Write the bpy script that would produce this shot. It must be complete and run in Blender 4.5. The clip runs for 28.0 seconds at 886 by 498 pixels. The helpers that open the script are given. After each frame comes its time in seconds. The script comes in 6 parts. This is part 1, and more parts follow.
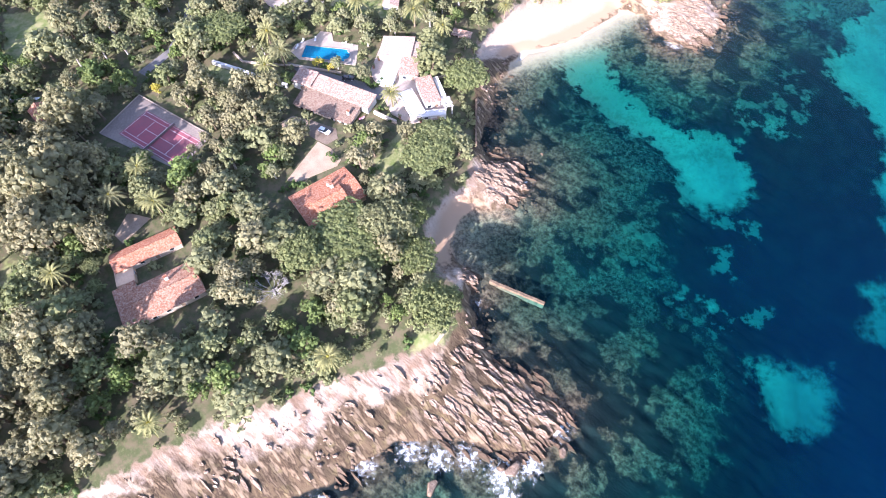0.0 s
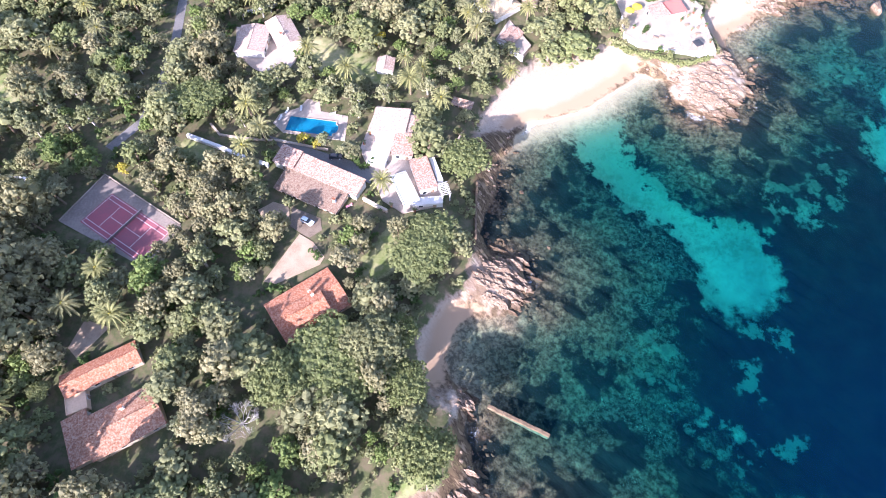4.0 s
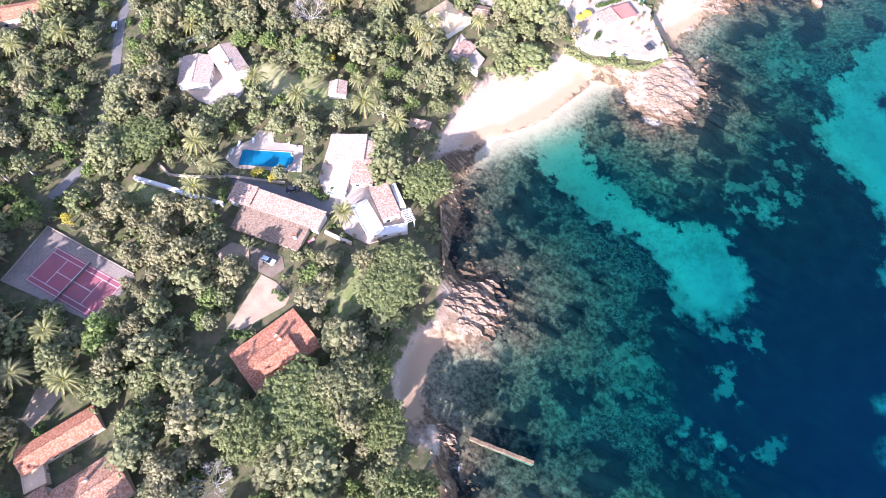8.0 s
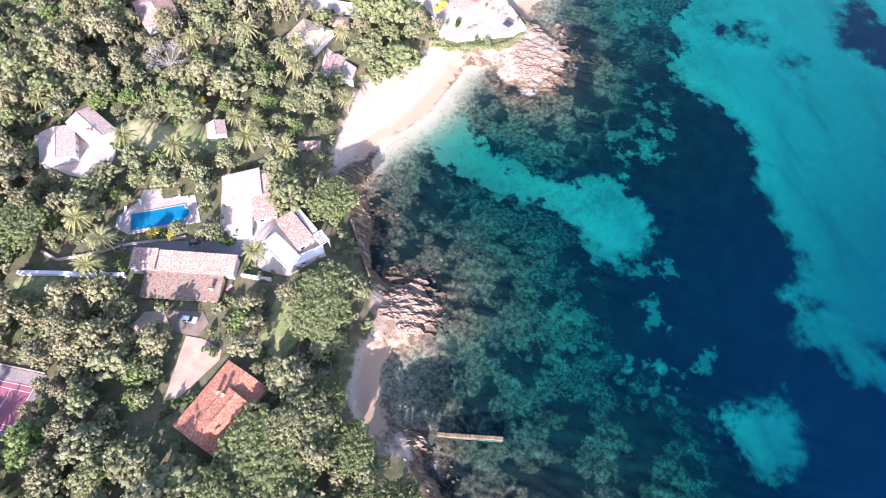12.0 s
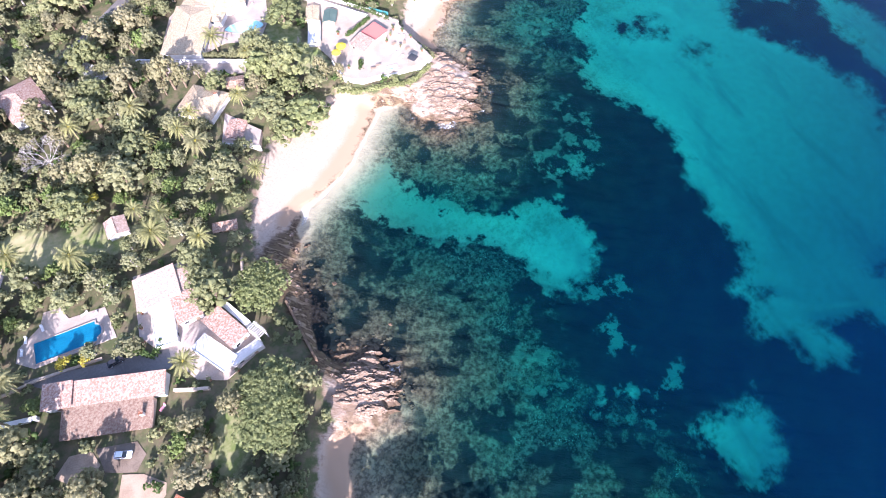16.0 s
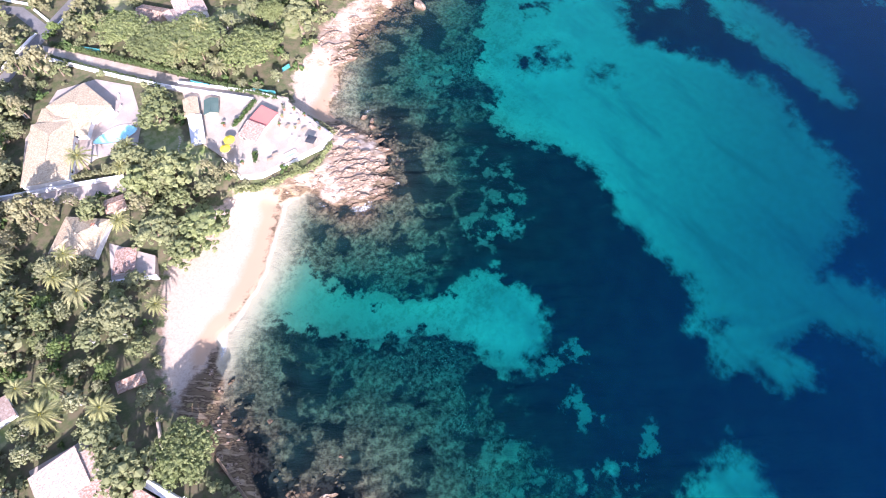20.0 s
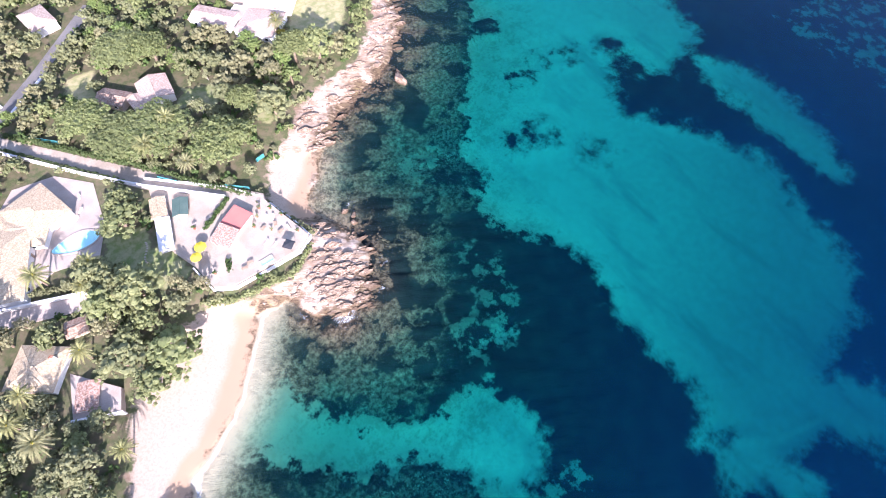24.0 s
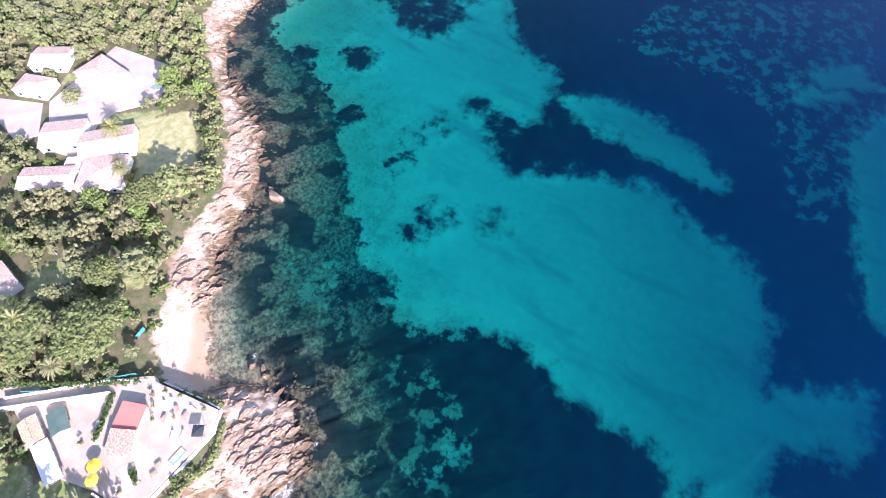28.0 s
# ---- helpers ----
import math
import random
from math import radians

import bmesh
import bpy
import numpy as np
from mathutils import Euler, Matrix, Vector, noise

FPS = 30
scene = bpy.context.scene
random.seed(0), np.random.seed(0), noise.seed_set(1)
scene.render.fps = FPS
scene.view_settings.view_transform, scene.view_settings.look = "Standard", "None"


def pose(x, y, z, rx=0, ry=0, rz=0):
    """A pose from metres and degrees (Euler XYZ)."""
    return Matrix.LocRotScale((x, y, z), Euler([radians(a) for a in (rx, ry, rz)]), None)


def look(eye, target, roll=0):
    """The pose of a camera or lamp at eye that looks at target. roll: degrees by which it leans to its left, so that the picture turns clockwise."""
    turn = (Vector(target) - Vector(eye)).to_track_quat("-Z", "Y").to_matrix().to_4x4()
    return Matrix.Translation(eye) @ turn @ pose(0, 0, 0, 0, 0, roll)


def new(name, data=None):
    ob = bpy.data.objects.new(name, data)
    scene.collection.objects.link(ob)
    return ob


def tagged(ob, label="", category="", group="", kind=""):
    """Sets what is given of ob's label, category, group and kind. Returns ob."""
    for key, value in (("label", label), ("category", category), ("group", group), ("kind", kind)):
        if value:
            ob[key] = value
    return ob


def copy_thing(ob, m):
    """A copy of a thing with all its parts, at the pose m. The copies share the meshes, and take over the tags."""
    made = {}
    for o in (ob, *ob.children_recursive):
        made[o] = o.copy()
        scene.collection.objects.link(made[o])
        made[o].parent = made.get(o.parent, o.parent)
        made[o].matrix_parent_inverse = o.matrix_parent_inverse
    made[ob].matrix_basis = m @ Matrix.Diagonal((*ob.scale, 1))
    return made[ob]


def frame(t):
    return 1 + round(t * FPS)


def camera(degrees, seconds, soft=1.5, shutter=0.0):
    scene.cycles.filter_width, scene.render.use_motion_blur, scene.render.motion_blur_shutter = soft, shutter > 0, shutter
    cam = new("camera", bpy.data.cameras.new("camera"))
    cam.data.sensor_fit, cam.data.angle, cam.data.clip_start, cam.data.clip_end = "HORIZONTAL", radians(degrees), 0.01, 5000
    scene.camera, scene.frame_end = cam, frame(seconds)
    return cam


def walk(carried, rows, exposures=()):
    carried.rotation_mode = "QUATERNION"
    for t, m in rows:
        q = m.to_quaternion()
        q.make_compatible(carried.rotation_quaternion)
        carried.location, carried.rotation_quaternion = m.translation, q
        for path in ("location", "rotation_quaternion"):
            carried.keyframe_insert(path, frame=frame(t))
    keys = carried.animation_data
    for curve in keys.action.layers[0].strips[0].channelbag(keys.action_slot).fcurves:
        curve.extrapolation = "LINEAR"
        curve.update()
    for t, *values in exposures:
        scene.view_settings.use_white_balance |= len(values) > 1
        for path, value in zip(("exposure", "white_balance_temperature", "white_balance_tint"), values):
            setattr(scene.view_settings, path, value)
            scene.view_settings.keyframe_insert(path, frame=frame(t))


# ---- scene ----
cam = camera(77.6, 28.0, soft=1.0)
# seconds, eye x y z, yaw (to the left of +y), pitch, roll
ROWS = [
    (0.0, -1.33, 3.28, 141.49, -0.51, -60.44, 0.17),
    (0.5, -0.84, 7.86, 141.74, -0.4, -60.52, 0.08),
    (1.0, -0.43, 12.59, 141.77, -0.21, -60.65, 0.05),
    (1.5, 0.18, 16.87, 141.77, 0.04, -60.67, -0.04),
    (2.0, 0.39, 21.7, 141.86, 0.09, -60.75, 0.09),
    (2.5, 0.77, 26.18, 141.96, 0.34, -60.85, -0.02),
    (3.0, 0.77, 30.36, 141.85, 0.33, -60.89, 0.09),
    (3.5, 1.08, 34.95, 141.64, 0.38, -60.85, 0.1),
    (4.0, 1.3, 39.51, 141.48, 0.35, -60.87, 0.15),
    (4.5, 1.33, 43.3, 141.76, -0.59, -60.11, 0.58),
    (6.5, 2.46, 48.63, 142.04, -2.14, -61.26, 0.96),
    (7.0, 2.44, 48.81, 142.24, -2.64, -61.25, 1.11),
    (7.5, 2.55, 48.82, 142.22, -2.57, -61.21, 1.09),
    (8.0, 2.46, 48.59, 142.66, -5.98, -61.12, 1.2),
    (8.5, 2.65, 48.27, 142.89, -8.29, -61.02, 1.09),
    (9.0, 2.43, 48.24, 142.94, -8.39, -61.06, 1.19),
    (9.5, 2.86, 47.49, 142.66, -9.3, -60.93, 1.08),
    (10.0, 2.84, 47.32, 142.53, -15.36, -60.73, 1.07),
    (10.5, 2.5, 47.26, 142.79, -22.31, -60.56, 1.2),
    (11.0, 2.55, 46.98, 143.7, -22.81, -60.44, 0.94),
    (11.5, 2.53, 46.88, 144.17, -22.5, -60.79, 0.89),
    (12.0, 3.03, 47.37, 144.28, -22.39, -60.74, 0.72),
    (12.5, 3.31, 48.7, 144.51, -22.7, -60.72, 0.92),
    (14.5, 6.95, 56.42, 144.6, -23.03, -60.89, 0.71),
    (15.0, 8.57, 58.96, 144.42, -25.29, -60.84, 0.39),
    (15.5, 9.66, 61.36, 144.43, -30.72, -60.76, 0.47),
    (16.0, 11.84, 63.74, 144.12, -34.33, -60.59, 0.41),
    (16.5, 14.01, 66.11, 144.37, -34.35, -60.52, 0.31),
    (17.0, 16.49, 68.36, 144.42, -34.7, -60.4, -0.19),
    (17.5, 19.08, 71.31, 144.91, -37.58, -60.42, -0.54),
    (18.0, 21.55, 74.21, 145.01, -40.08, -60.41, -0.41),
    (18.5, 24.3, 76.98, 145.53, -42.68, -60.64, -0.5),
    (19.0, 27.62, 79.66, 145.55, -45.52, -60.7, -0.6),
    (19.5, 30.97, 81.78, 145.21, -45.58, -60.58, -0.78),
    (20.0, 33.85, 83.94, 144.98, -45.6, -60.44, -0.98),
    (20.5, 37.53, 86.6, 144.78, -45.41, -60.47, -1.27),
    (21.0, 40.3, 89.43, 145.04, -45.67, -60.54, -1.13),
    (21.5, 43.1, 92.58, 146.06, -45.91, -60.48, -0.8),
    (23.5, 54.85, 104.68, 150.45, -48.52, -60.34, 0.03),
    (24.0, 57.69, 107.55, 152.06, -48.83, -60.4, 0.32),
    (24.5, 60.85, 110.21, 153.56, -48.87, -60.38, 0.28),
    (25.0, 64.11, 112.82, 155.31, -52.76, -60.15, -0.03),
    (25.5, 67.31, 115.43, 156.89, -60.36, -60.09, 0.24),
    (26.0, 70.77, 117.33, 157.69, -64.86, -59.91, 0.64),
    (26.5, 74.87, 119.3, 158.31, -65.1, -60.2, 0.66),
    (27.0, 78.42, 121.0, 158.62, -65.3, -60.2, 0.61),
    (27.5, 81.89, 122.64, 158.86, -65.6, -60.05, 0.53),
    (28.0, 84.88, 123.04, 158.77, -65.59, -58.81, -0.37),
]
walk(cam, [(t, pose(x, y, z, 0, 0, yaw) @ pose(0, 0, 0, 90 + pitch, 0, 0) @ pose(0, 0, 0, 0, 0, roll)) for t, x, y, z, yaw, pitch, roll in ROWS],
     exposures=[(0.0, 1.95, 5930, 27), (9.0, 1.91, 5930, 28), (14.0, 1.89, 5920, 28), (20.0, 1.84, 5920, 28), (28.0, 1.81, 5900, 27)])

# ---- light ----
SUN_WAY = Vector((-0.55, -0.84, 0.47)).normalized()   # towards the sun: low, from the south-west
world = bpy.data.worlds.new("world")
scene.world = world
world.use_nodes = True
wn, wl = world.node_tree.nodes, world.node_tree.links
sky = wn.new("ShaderNodeTexSky")
sky.sky_type, sky.sun_disc = "NISHITA", False
sky.sun_elevation = math.asin(SUN_WAY.z)
sky.sun_rotation = math.atan2(SUN_WAY.x, SUN_WAY.y)
wn["Background"].inputs["Strength"].default_value = 0.14
wl.new(sky.outputs[0], wn["Background"].inputs["Color"])
sun = new("sun", bpy.data.lights.new("sun", "SUN"))
sun.data.energy, sun.data.angle, sun.data.color = 4.7, radians(0.6), (1.0, 0.965, 0.925)
sun.matrix_world = look((0, 0, 300), Vector((0, 0, 300)) - SUN_WAY)

# ---- materials ----


class Nodes:
    """A node material under construction."""

    def __init__(self, name, rough=0.8, spec=0.3):
        self.m = bpy.data.materials.new(name)
        self.m.use_nodes = True
        self.n, self.l = self.m.node_tree.nodes, self.m.node_tree.links
        self.b = self.n["Principled BSDF"]
        self.b.inputs["Roughness"].default_value = rough
        self.b.inputs["Specular IOR Level"].default_value = spec
        self.where = self.n.new("ShaderNodeNewGeometry").outputs["Position"]

    def put(self, socket, v):
        if isinstance(v, bpy.types.NodeSocket):
            self.l.new(v, socket)
        elif isinstance(v, tuple) and len(v) == 3 and socket.type == "RGBA":
            socket.default_value = (*v, 1)
        else:
            socket.default_value = v

    def math(self, op, a, b=0.0, c=0.0):
        k = self.n.new("ShaderNodeMath")
        k.operation = op
        for s, v in zip(k.inputs, (a, b, c)):
            self.put(s, v)
        return k.outputs[0]

    def mix(self, f, a, b):
        k = self.n.new("ShaderNodeMix")
        k.data_type = "RGBA"
        self.put(k.inputs[0], f), self.put(k.inputs[6], a), self.put(k.inputs[7], b)
        return k.outputs[2]

    def noise(self, scale, detail=3.0, rough=0.55, vec=None):
        k = self.n.new("ShaderNodeTexNoise")
        self.put(k.inputs["Vector"], vec or self.where)
        k.inputs["Scale"].default_value, k.inputs["Detail"].default_value, k.inputs["Roughness"].default_value = scale, detail, rough
        return k.outputs[0]

    def step(self, v, lo, hi):
        k = self.n.new("ShaderNodeMapRange")
        k.interpolation_type = "SMOOTHSTEP"
        for s, x in zip(k.inputs[:3], (v, lo, hi)):
            self.put(s, x)
        return k.outputs[0]

    def attr(self, name):
        k = self.n.new("ShaderNodeAttribute")
        k.attribute_name = name
        return k.outputs["Fac"]

    def stretch(self, turn, sx, sy, sz=1.0, vec=None):
        k = self.n.new("ShaderNodeMapping")
        k.vector_type = "TEXTURE"
        self.put(k.inputs[0], vec or self.where)
        k.inputs[2].default_value, k.inputs[3].default_value = (0, 0, radians(turn)), (sx, sy, sz)
        return k.outputs[0]

    def sheen(self):
        """How much a water surface mirrors, by its slant."""
        k = self.n.new("ShaderNodeLayerWeight")
        k.inputs[0].default_value = 0.5
        return self.math("ADD", self.math("MULTIPLY", self.math("POWER", k.outputs["Facing"], 5.0), 0.9), 0.008)

    def random(self):
        return self.n.new("ShaderNodeObjectInfo").outputs["Random"]

    def island(self):
        return self.n.new("ShaderNodeNewGeometry").outputs["Random Per Island"]

    def bump(self, height, strength=0.4, far=0.1):
        k = self.n.new("ShaderNodeBump")
        k.inputs["Strength"].default_value, k.inputs["Distance"].default_value = strength, far
        self.put(k.inputs["Height"], height)
        self.l.new(k.outputs[0], self.b.inputs["Normal"])
        return self

    def done(self, colour, rough=None):
        self.put(self.b.inputs["Base Color"], colour)
        if rough is not None:
            self.put(self.b.inputs["Roughness"], rough)
        return self.m


def plain(name, a, b, scale=1.5, rough=0.8, bump=0.2, metal=0.0, spec=0.3):
    """A surface between two colours: broad stains and a fine grain."""
    k = Nodes(name, rough, spec)
    k.b.inputs["Metallic"].default_value = metal
    f = k.math("ADD", k.math("MULTIPLY", k.noise(scale * 0.25, 4), 0.6), k.math("MULTIPLY", k.noise(scale * 4, 3), 0.4))
    k.bump(k.noise(scale * 6, 3), bump, 0.03)
    return k.done(k.mix(k.step(f, 0.35, 0.65), a, b))


def tiles(name, pale, dark, lichen):
    """Barrel roof tiles: rows down the slope (the mesh's own x), courses across, colours mixed tile by tile."""
    k = Nodes(name, 0.85, 0.2)
    uv = k.n.new("ShaderNodeTexCoord").outputs["UV"]
    brick = k.n.new("ShaderNodeTexBrick")
    k.put(brick.inputs["Vector"], uv)
    brick.inputs["Scale"].default_value = 1.0
    brick.inputs["Brick Width"].default_value, brick.inputs["Row Height"].default_value = 0.45, 0.24
    brick.inputs["Mortar Size"].default_value = 0.03
    brick.inputs["Bias"].default_value = 0.0
    k.put(brick.inputs["Color1"], pale), k.put(brick.inputs["Color2"], dark), k.put(brick.inputs["Mortar"], tuple(0.45 * c for c in dark))
    old = k.mix(k.step(k.noise(2.0, 4), 0.42, 0.62), brick.outputs["Color"], lichen)
    fine = k.mix(k.step(k.noise(4.5, 3), 0.40, 0.62), old, k.mix(0.6, old, dark))
    k.bump(brick.outputs["Fac"], 0.5, -0.08)
    return k.done(fine)


def foliage(name, a, b, c, trans=0.38):
    """Leaves: two greens by clump, a third tint and a depth of colour by tree."""
    k = Nodes(name, 0.65, 0.2)
    a, b, c = (tuple(g * v for v in q) for g, q in ((1.54, a), (1.30, b), (1.42, c)))
    f = k.mix(k.step(k.math("ADD", k.math("MULTIPLY", k.island(), 0.3), k.math("MULTIPLY", k.noise(1.1, 3), 0.85)), 0.3, 0.82), a, b)
    f = k.mix(k.math("MULTIPLY", k.random(), 0.85), f, c)
    f = k.mix(k.math("MULTIPLY", k.math("FRACT", k.math("MULTIPLY", k.random(), 17.3)), 0.36), f, tuple(0.42 * q for q in a))
    f = k.mix(k.math("MULTIPLY", k.step(k.math("FRACT", k.math("MULTIPLY", k.random(), 41.7)), 0.72, 1.0), 0.5), f, (0.225, 0.21, 0.125))
    k.b.inputs["Transmission Weight"].default_value = 0.0
    k.b.inputs["Subsurface Weight"].default_value = 0.0
    thin = k.n.new("ShaderNodeBsdfTranslucent")
    k.put(thin.inputs[0], f)
    both = k.n.new("ShaderNodeMixShader")
    both.inputs[0].default_value = trans
    k.l.new(k.b.outputs[0], both.inputs[1]), k.l.new(thin.outputs[0], both.inputs[2])
    k.l.new(both.outputs[0], k.n["Material Output"].inputs[0])
    return k.done(f)


STRATA = -42.0      # the way in which the granite is split, degrees from +x


def ground_material():
    k = Nodes("ground", 0.9, 0.15)
    coast, veg, sand, reef, lawn, beach = (k.attr(n) for n in ("coast", "veg", "sand", "reef", "lawn", "beach"))
    strand_line = k.attr("strand")
    n1, n2, n3 = k.noise(0.09, 5, 0.6), k.noise(0.35, 5, 0.62), k.noise(1.6, 4, 0.6)
    rib = k.noise(1.0, 5, 0.65, k.stretch(STRATA, 2.8, 0.9, 1.5))
    rib2 = k.noise(0.35, 4, 0.6, k.stretch(STRATA, 5.0, 1.0, 2.0))
    soil = k.mix(k.step(n2, 0.38, 0.62), (0.13, 0.105, 0.065), (0.07, 0.08, 0.034))
    soil = k.mix(k.step(n3, 0.5, 0.75), soil, (0.11, 0.12, 0.055))
    grass = k.mix(k.step(n2, 0.35, 0.65), (0.14, 0.175, 0.055), (0.27, 0.25, 0.13))
    grass = k.mix(k.step(k.attr("dry"), -3.0, 0.0), grass, k.mix(k.step(n2, 0.35, 0.65), (0.36, 0.31, 0.17), (0.23, 0.23, 0.10)))
    soil = k.mix(k.step(k.math("ADD", lawn, k.math("MULTIPLY", k.math("SUBTRACT", n2, 0.5), 6.0)), -0.6, 0.8), soil, grass)
    slab = k.noise(0.75, 4, 0.6, k.stretch(STRATA - 6, 3.6, 0.95, 2.0))
    crack = k.step(k.math("ABSOLUTE", k.math("SUBTRACT", rib2, 0.47)), 0.035, 0.004)
    split = k.step(k.math("ABSOLUTE", k.math("SUBTRACT", slab, 0.5)), 0.05, 0.008)
    rock = k.mix(k.step(k.math("ADD", k.math("MULTIPLY", n2, 0.6), k.math("MULTIPLY", rib, 0.4)), 0.38, 0.58), (0.30, 0.215, 0.155), (0.46, 0.37, 0.30))
    rock = k.mix(k.math("MULTIPLY", crack, 0.6), rock, (0.15, 0.095, 0.065))
    rock = k.mix(k.step(n2, 0.5, 0.75), rock, (0.50, 0.39, 0.31))
    rock = k.mix(k.step(n1, 0.40, 0.62), k.mix(0.55, rock, (0.17, 0.10, 0.06)), rock)
    # Dark rock: wet near the waterline, and shade painted along the bay's west strip.
    tide_shade = k.math("ADD", k.attr("tide_shade"), k.math("MULTIPLY", k.math("SUBTRACT", n1, 0.5), 16.0))
    wet_shade = k.step(k.math("ADD", tide_shade, k.math("MULTIPLY", k.math("SUBTRACT", n2, 0.5), 8.0)), -1.0, 4.0)
    low = k.mix(k.step(slab, 0.48, 0.68), (0.11, 0.076, 0.045), (0.25, 0.18, 0.12))
    low = k.mix(k.step(n2, 0.52, 0.72), low, (0.165, 0.128, 0.06))
    low = k.mix(k.math("MULTIPLY", split, 0.75), low, (0.045, 0.028, 0.018))
    rock = k.mix(wet_shade, low, rock)
    dry = k.mix(k.step(n3, 0.4, 0.7), (0.42, 0.325, 0.25), (0.35, 0.265, 0.20))
    strand = k.mix(k.step(k.math("ADD", coast, k.math("MULTIPLY", n1, 3.0)), 6.0, 9.5), (0.36, 0.24, 0.155), dry)
    shore = k.mix(k.step(k.math("ADD", beach, k.math("MULTIPLY", k.math("SUBTRACT", n2, 0.5), 9.0)), -1.0, 1.5), rock, strand)
    land = k.mix(k.step(k.math("ADD", veg, k.math("MULTIPLY", k.math("SUBTRACT", n2, 0.5), 9.0)), -0.8, 1.2), shore, soil)
    # below the water
    n4, n5 = k.noise(0.055, 4, 0.6), k.noise(0.16, 5, 0.65)
    speck, grit = k.noise(0.8, 6, 0.72), k.noise(2.4, 3, 0.6)
    bare = k.mix(k.step(n2, 0.3, 0.7), (0.34, 0.36, 0.262), (0.295, 0.315, 0.225))
    ripple = k.noise(0.10, 4, 0.6, k.stretch(78, 4.0, 1.0))
    bare = k.mix(k.step(ripple, 0.50, 0.75), bare, (0.20, 0.225, 0.175))
    shoal = k.step(coast, -75.0, -30.0)
    bare = k.mix(k.math("MULTIPLY", k.math("MULTIPLY", k.step(k.math("ADD", k.math("MULTIPLY", speck, 0.5), k.math("MULTIPLY", n5, 0.5)), 0.47, 0.6), shoal), 0.8), bare, (0.085, 0.090, 0.058))
    bare = k.mix(k.math("MULTIPLY", k.step(k.math("ADD", coast, k.math("MULTIPLY", n4, 20.0)), -62.0, -12.0), 0.85), bare, (0.135, 0.13, 0.085))
    weed = k.mix(k.step(n5, 0.35, 0.75), (0.004, 0.006, 0.007), (0.013, 0.017, 0.016))
    stone = k.mix(k.step(speck, 0.42, 0.60), (0.007, 0.007, 0.007), (0.090, 0.074, 0.054))
    stone = k.mix(k.step(rib, 0.36, 0.56), k.mix(0.45, stone, (0.010, 0.012, 0.011)), stone)
    stone = k.mix(k.step(k.math("ADD", grit, k.math("MULTIPLY", n5, 0.8)), 0.99, 1.08), stone, (0.23, 0.215, 0.15))
    brown = k.mix(k.step(speck, 0.38, 0.66), (0.036, 0.023, 0.015), (0.165, 0.106, 0.066))
    stone = k.mix(k.math("MULTIPLY", k.step(k.math("ADD", n4, k.math("MULTIPLY", n5, 0.5)), 0.66, 0.82), k.step(coast, -70.0, -12.0)), stone, brown)
    stone = k.mix(k.math("MULTIPLY", k.step(k.math("ADD", coast, k.math("MULTIPLY", n4, 22.0)), -40.0, -2.0), 0.8), stone, brown)
    stone = k.mix(k.step(k.math("ADD", n1, k.math("MULTIPLY", n5, 0.6)), 0.775, 0.855), stone, weed)
    ridge = k.math("ADD", reef, k.math("MULTIPLY", k.math("SUBTRACT", n1, 0.5), 32.0))
    ridge = k.math("ADD", ridge, k.math("MULTIPLY", k.math("SUBTRACT", rib2, 0.5), 20.0))
    ridge = k.math("ADD", ridge, k.math("MULTIPLY", k.math("SUBTRACT", n2, 0.5), 14.0))
    bed = k.mix(k.step(ridge, -7.0, 1.0), weed, stone)
    calm = k.math("ADD", k.math("MULTIPLY", k.step(coast, -80.0, -35.0), 0.8), 0.2)
    open_sand = k.math("ADD", sand, k.math("MULTIPLY", k.math("MULTIPLY", k.math("SUBTRACT", n2, 0.5), 11.0), calm))
    open_sand = k.math("ADD", open_sand, k.math("MULTIPLY", k.math("SUBTRACT", n5, 0.5), 22.0))
    open_sand = k.math("ADD", open_sand, k.math("MULTIPLY", k.math("MULTIPLY", k.math("SUBTRACT", speck, 0.5), 5.0), calm))
    shown = k.step(open_sand, k.math("SUBTRACT", k.math("MULTIPLY", calm, 2.8), 4.6), k.math("SUBTRACT", 4.2, k.math("MULTIPLY", calm, 2.6)))
    isle = k.math("ADD", k.math("MULTIPLY", n5, 0.75), k.math("ADD", k.math("MULTIPLY", n2, 0.35), k.math("MULTIPLY", k.step(k.attr("patch"), -7.0, 5.0), 0.30)))
    shown = k.math("MAXIMUM", shown, k.math("MULTIPLY", k.step(isle, 0.84, 0.92), 0.52))
    bed = k.mix(shown, bed, bare)
    cove = k.step(k.math("ADD", beach, k.math("MULTIPLY", k.math("SUBTRACT", n2, 0.5), 8.0)), -17.0, -4.0)
    bed = k.mix(k.math("MULTIPLY", k.math("MULTIPLY", cove, 0.75), k.step(coast, -20.0, -3.0)), bed, k.mix(k.step(speck, 0.4, 0.6), (0.12, 0.09, 0.06), (0.32, 0.24, 0.155)))
    near = k.step(k.math("ADD", strand_line, k.math("MULTIPLY", k.math("SUBTRACT", n2, 0.5), 10.0)), -11.0, -2.0)
    bed = k.mix(k.math("MULTIPLY", near, k.step(coast, -13.0, -1.0)), bed, (0.36, 0.29, 0.20))
    smooth = k.math("SUBTRACT", 1.0, k.math("MULTIPLY", k.math("MAXIMUM", k.step(beach, -2.0, 1.0), k.step(open_sand, -6.0, -1.0)), 0.95))
    k.bump(k.math("MULTIPLY", k.math("ADD", rib, k.math("MULTIPLY", n3, 0.4)), k.math("MULTIPLY", smooth, k.math("SUBTRACT", 1.0, k.math("MULTIPLY", k.step(veg, -1.0, 1.5), 0.85)))), 0.4, 0.5)
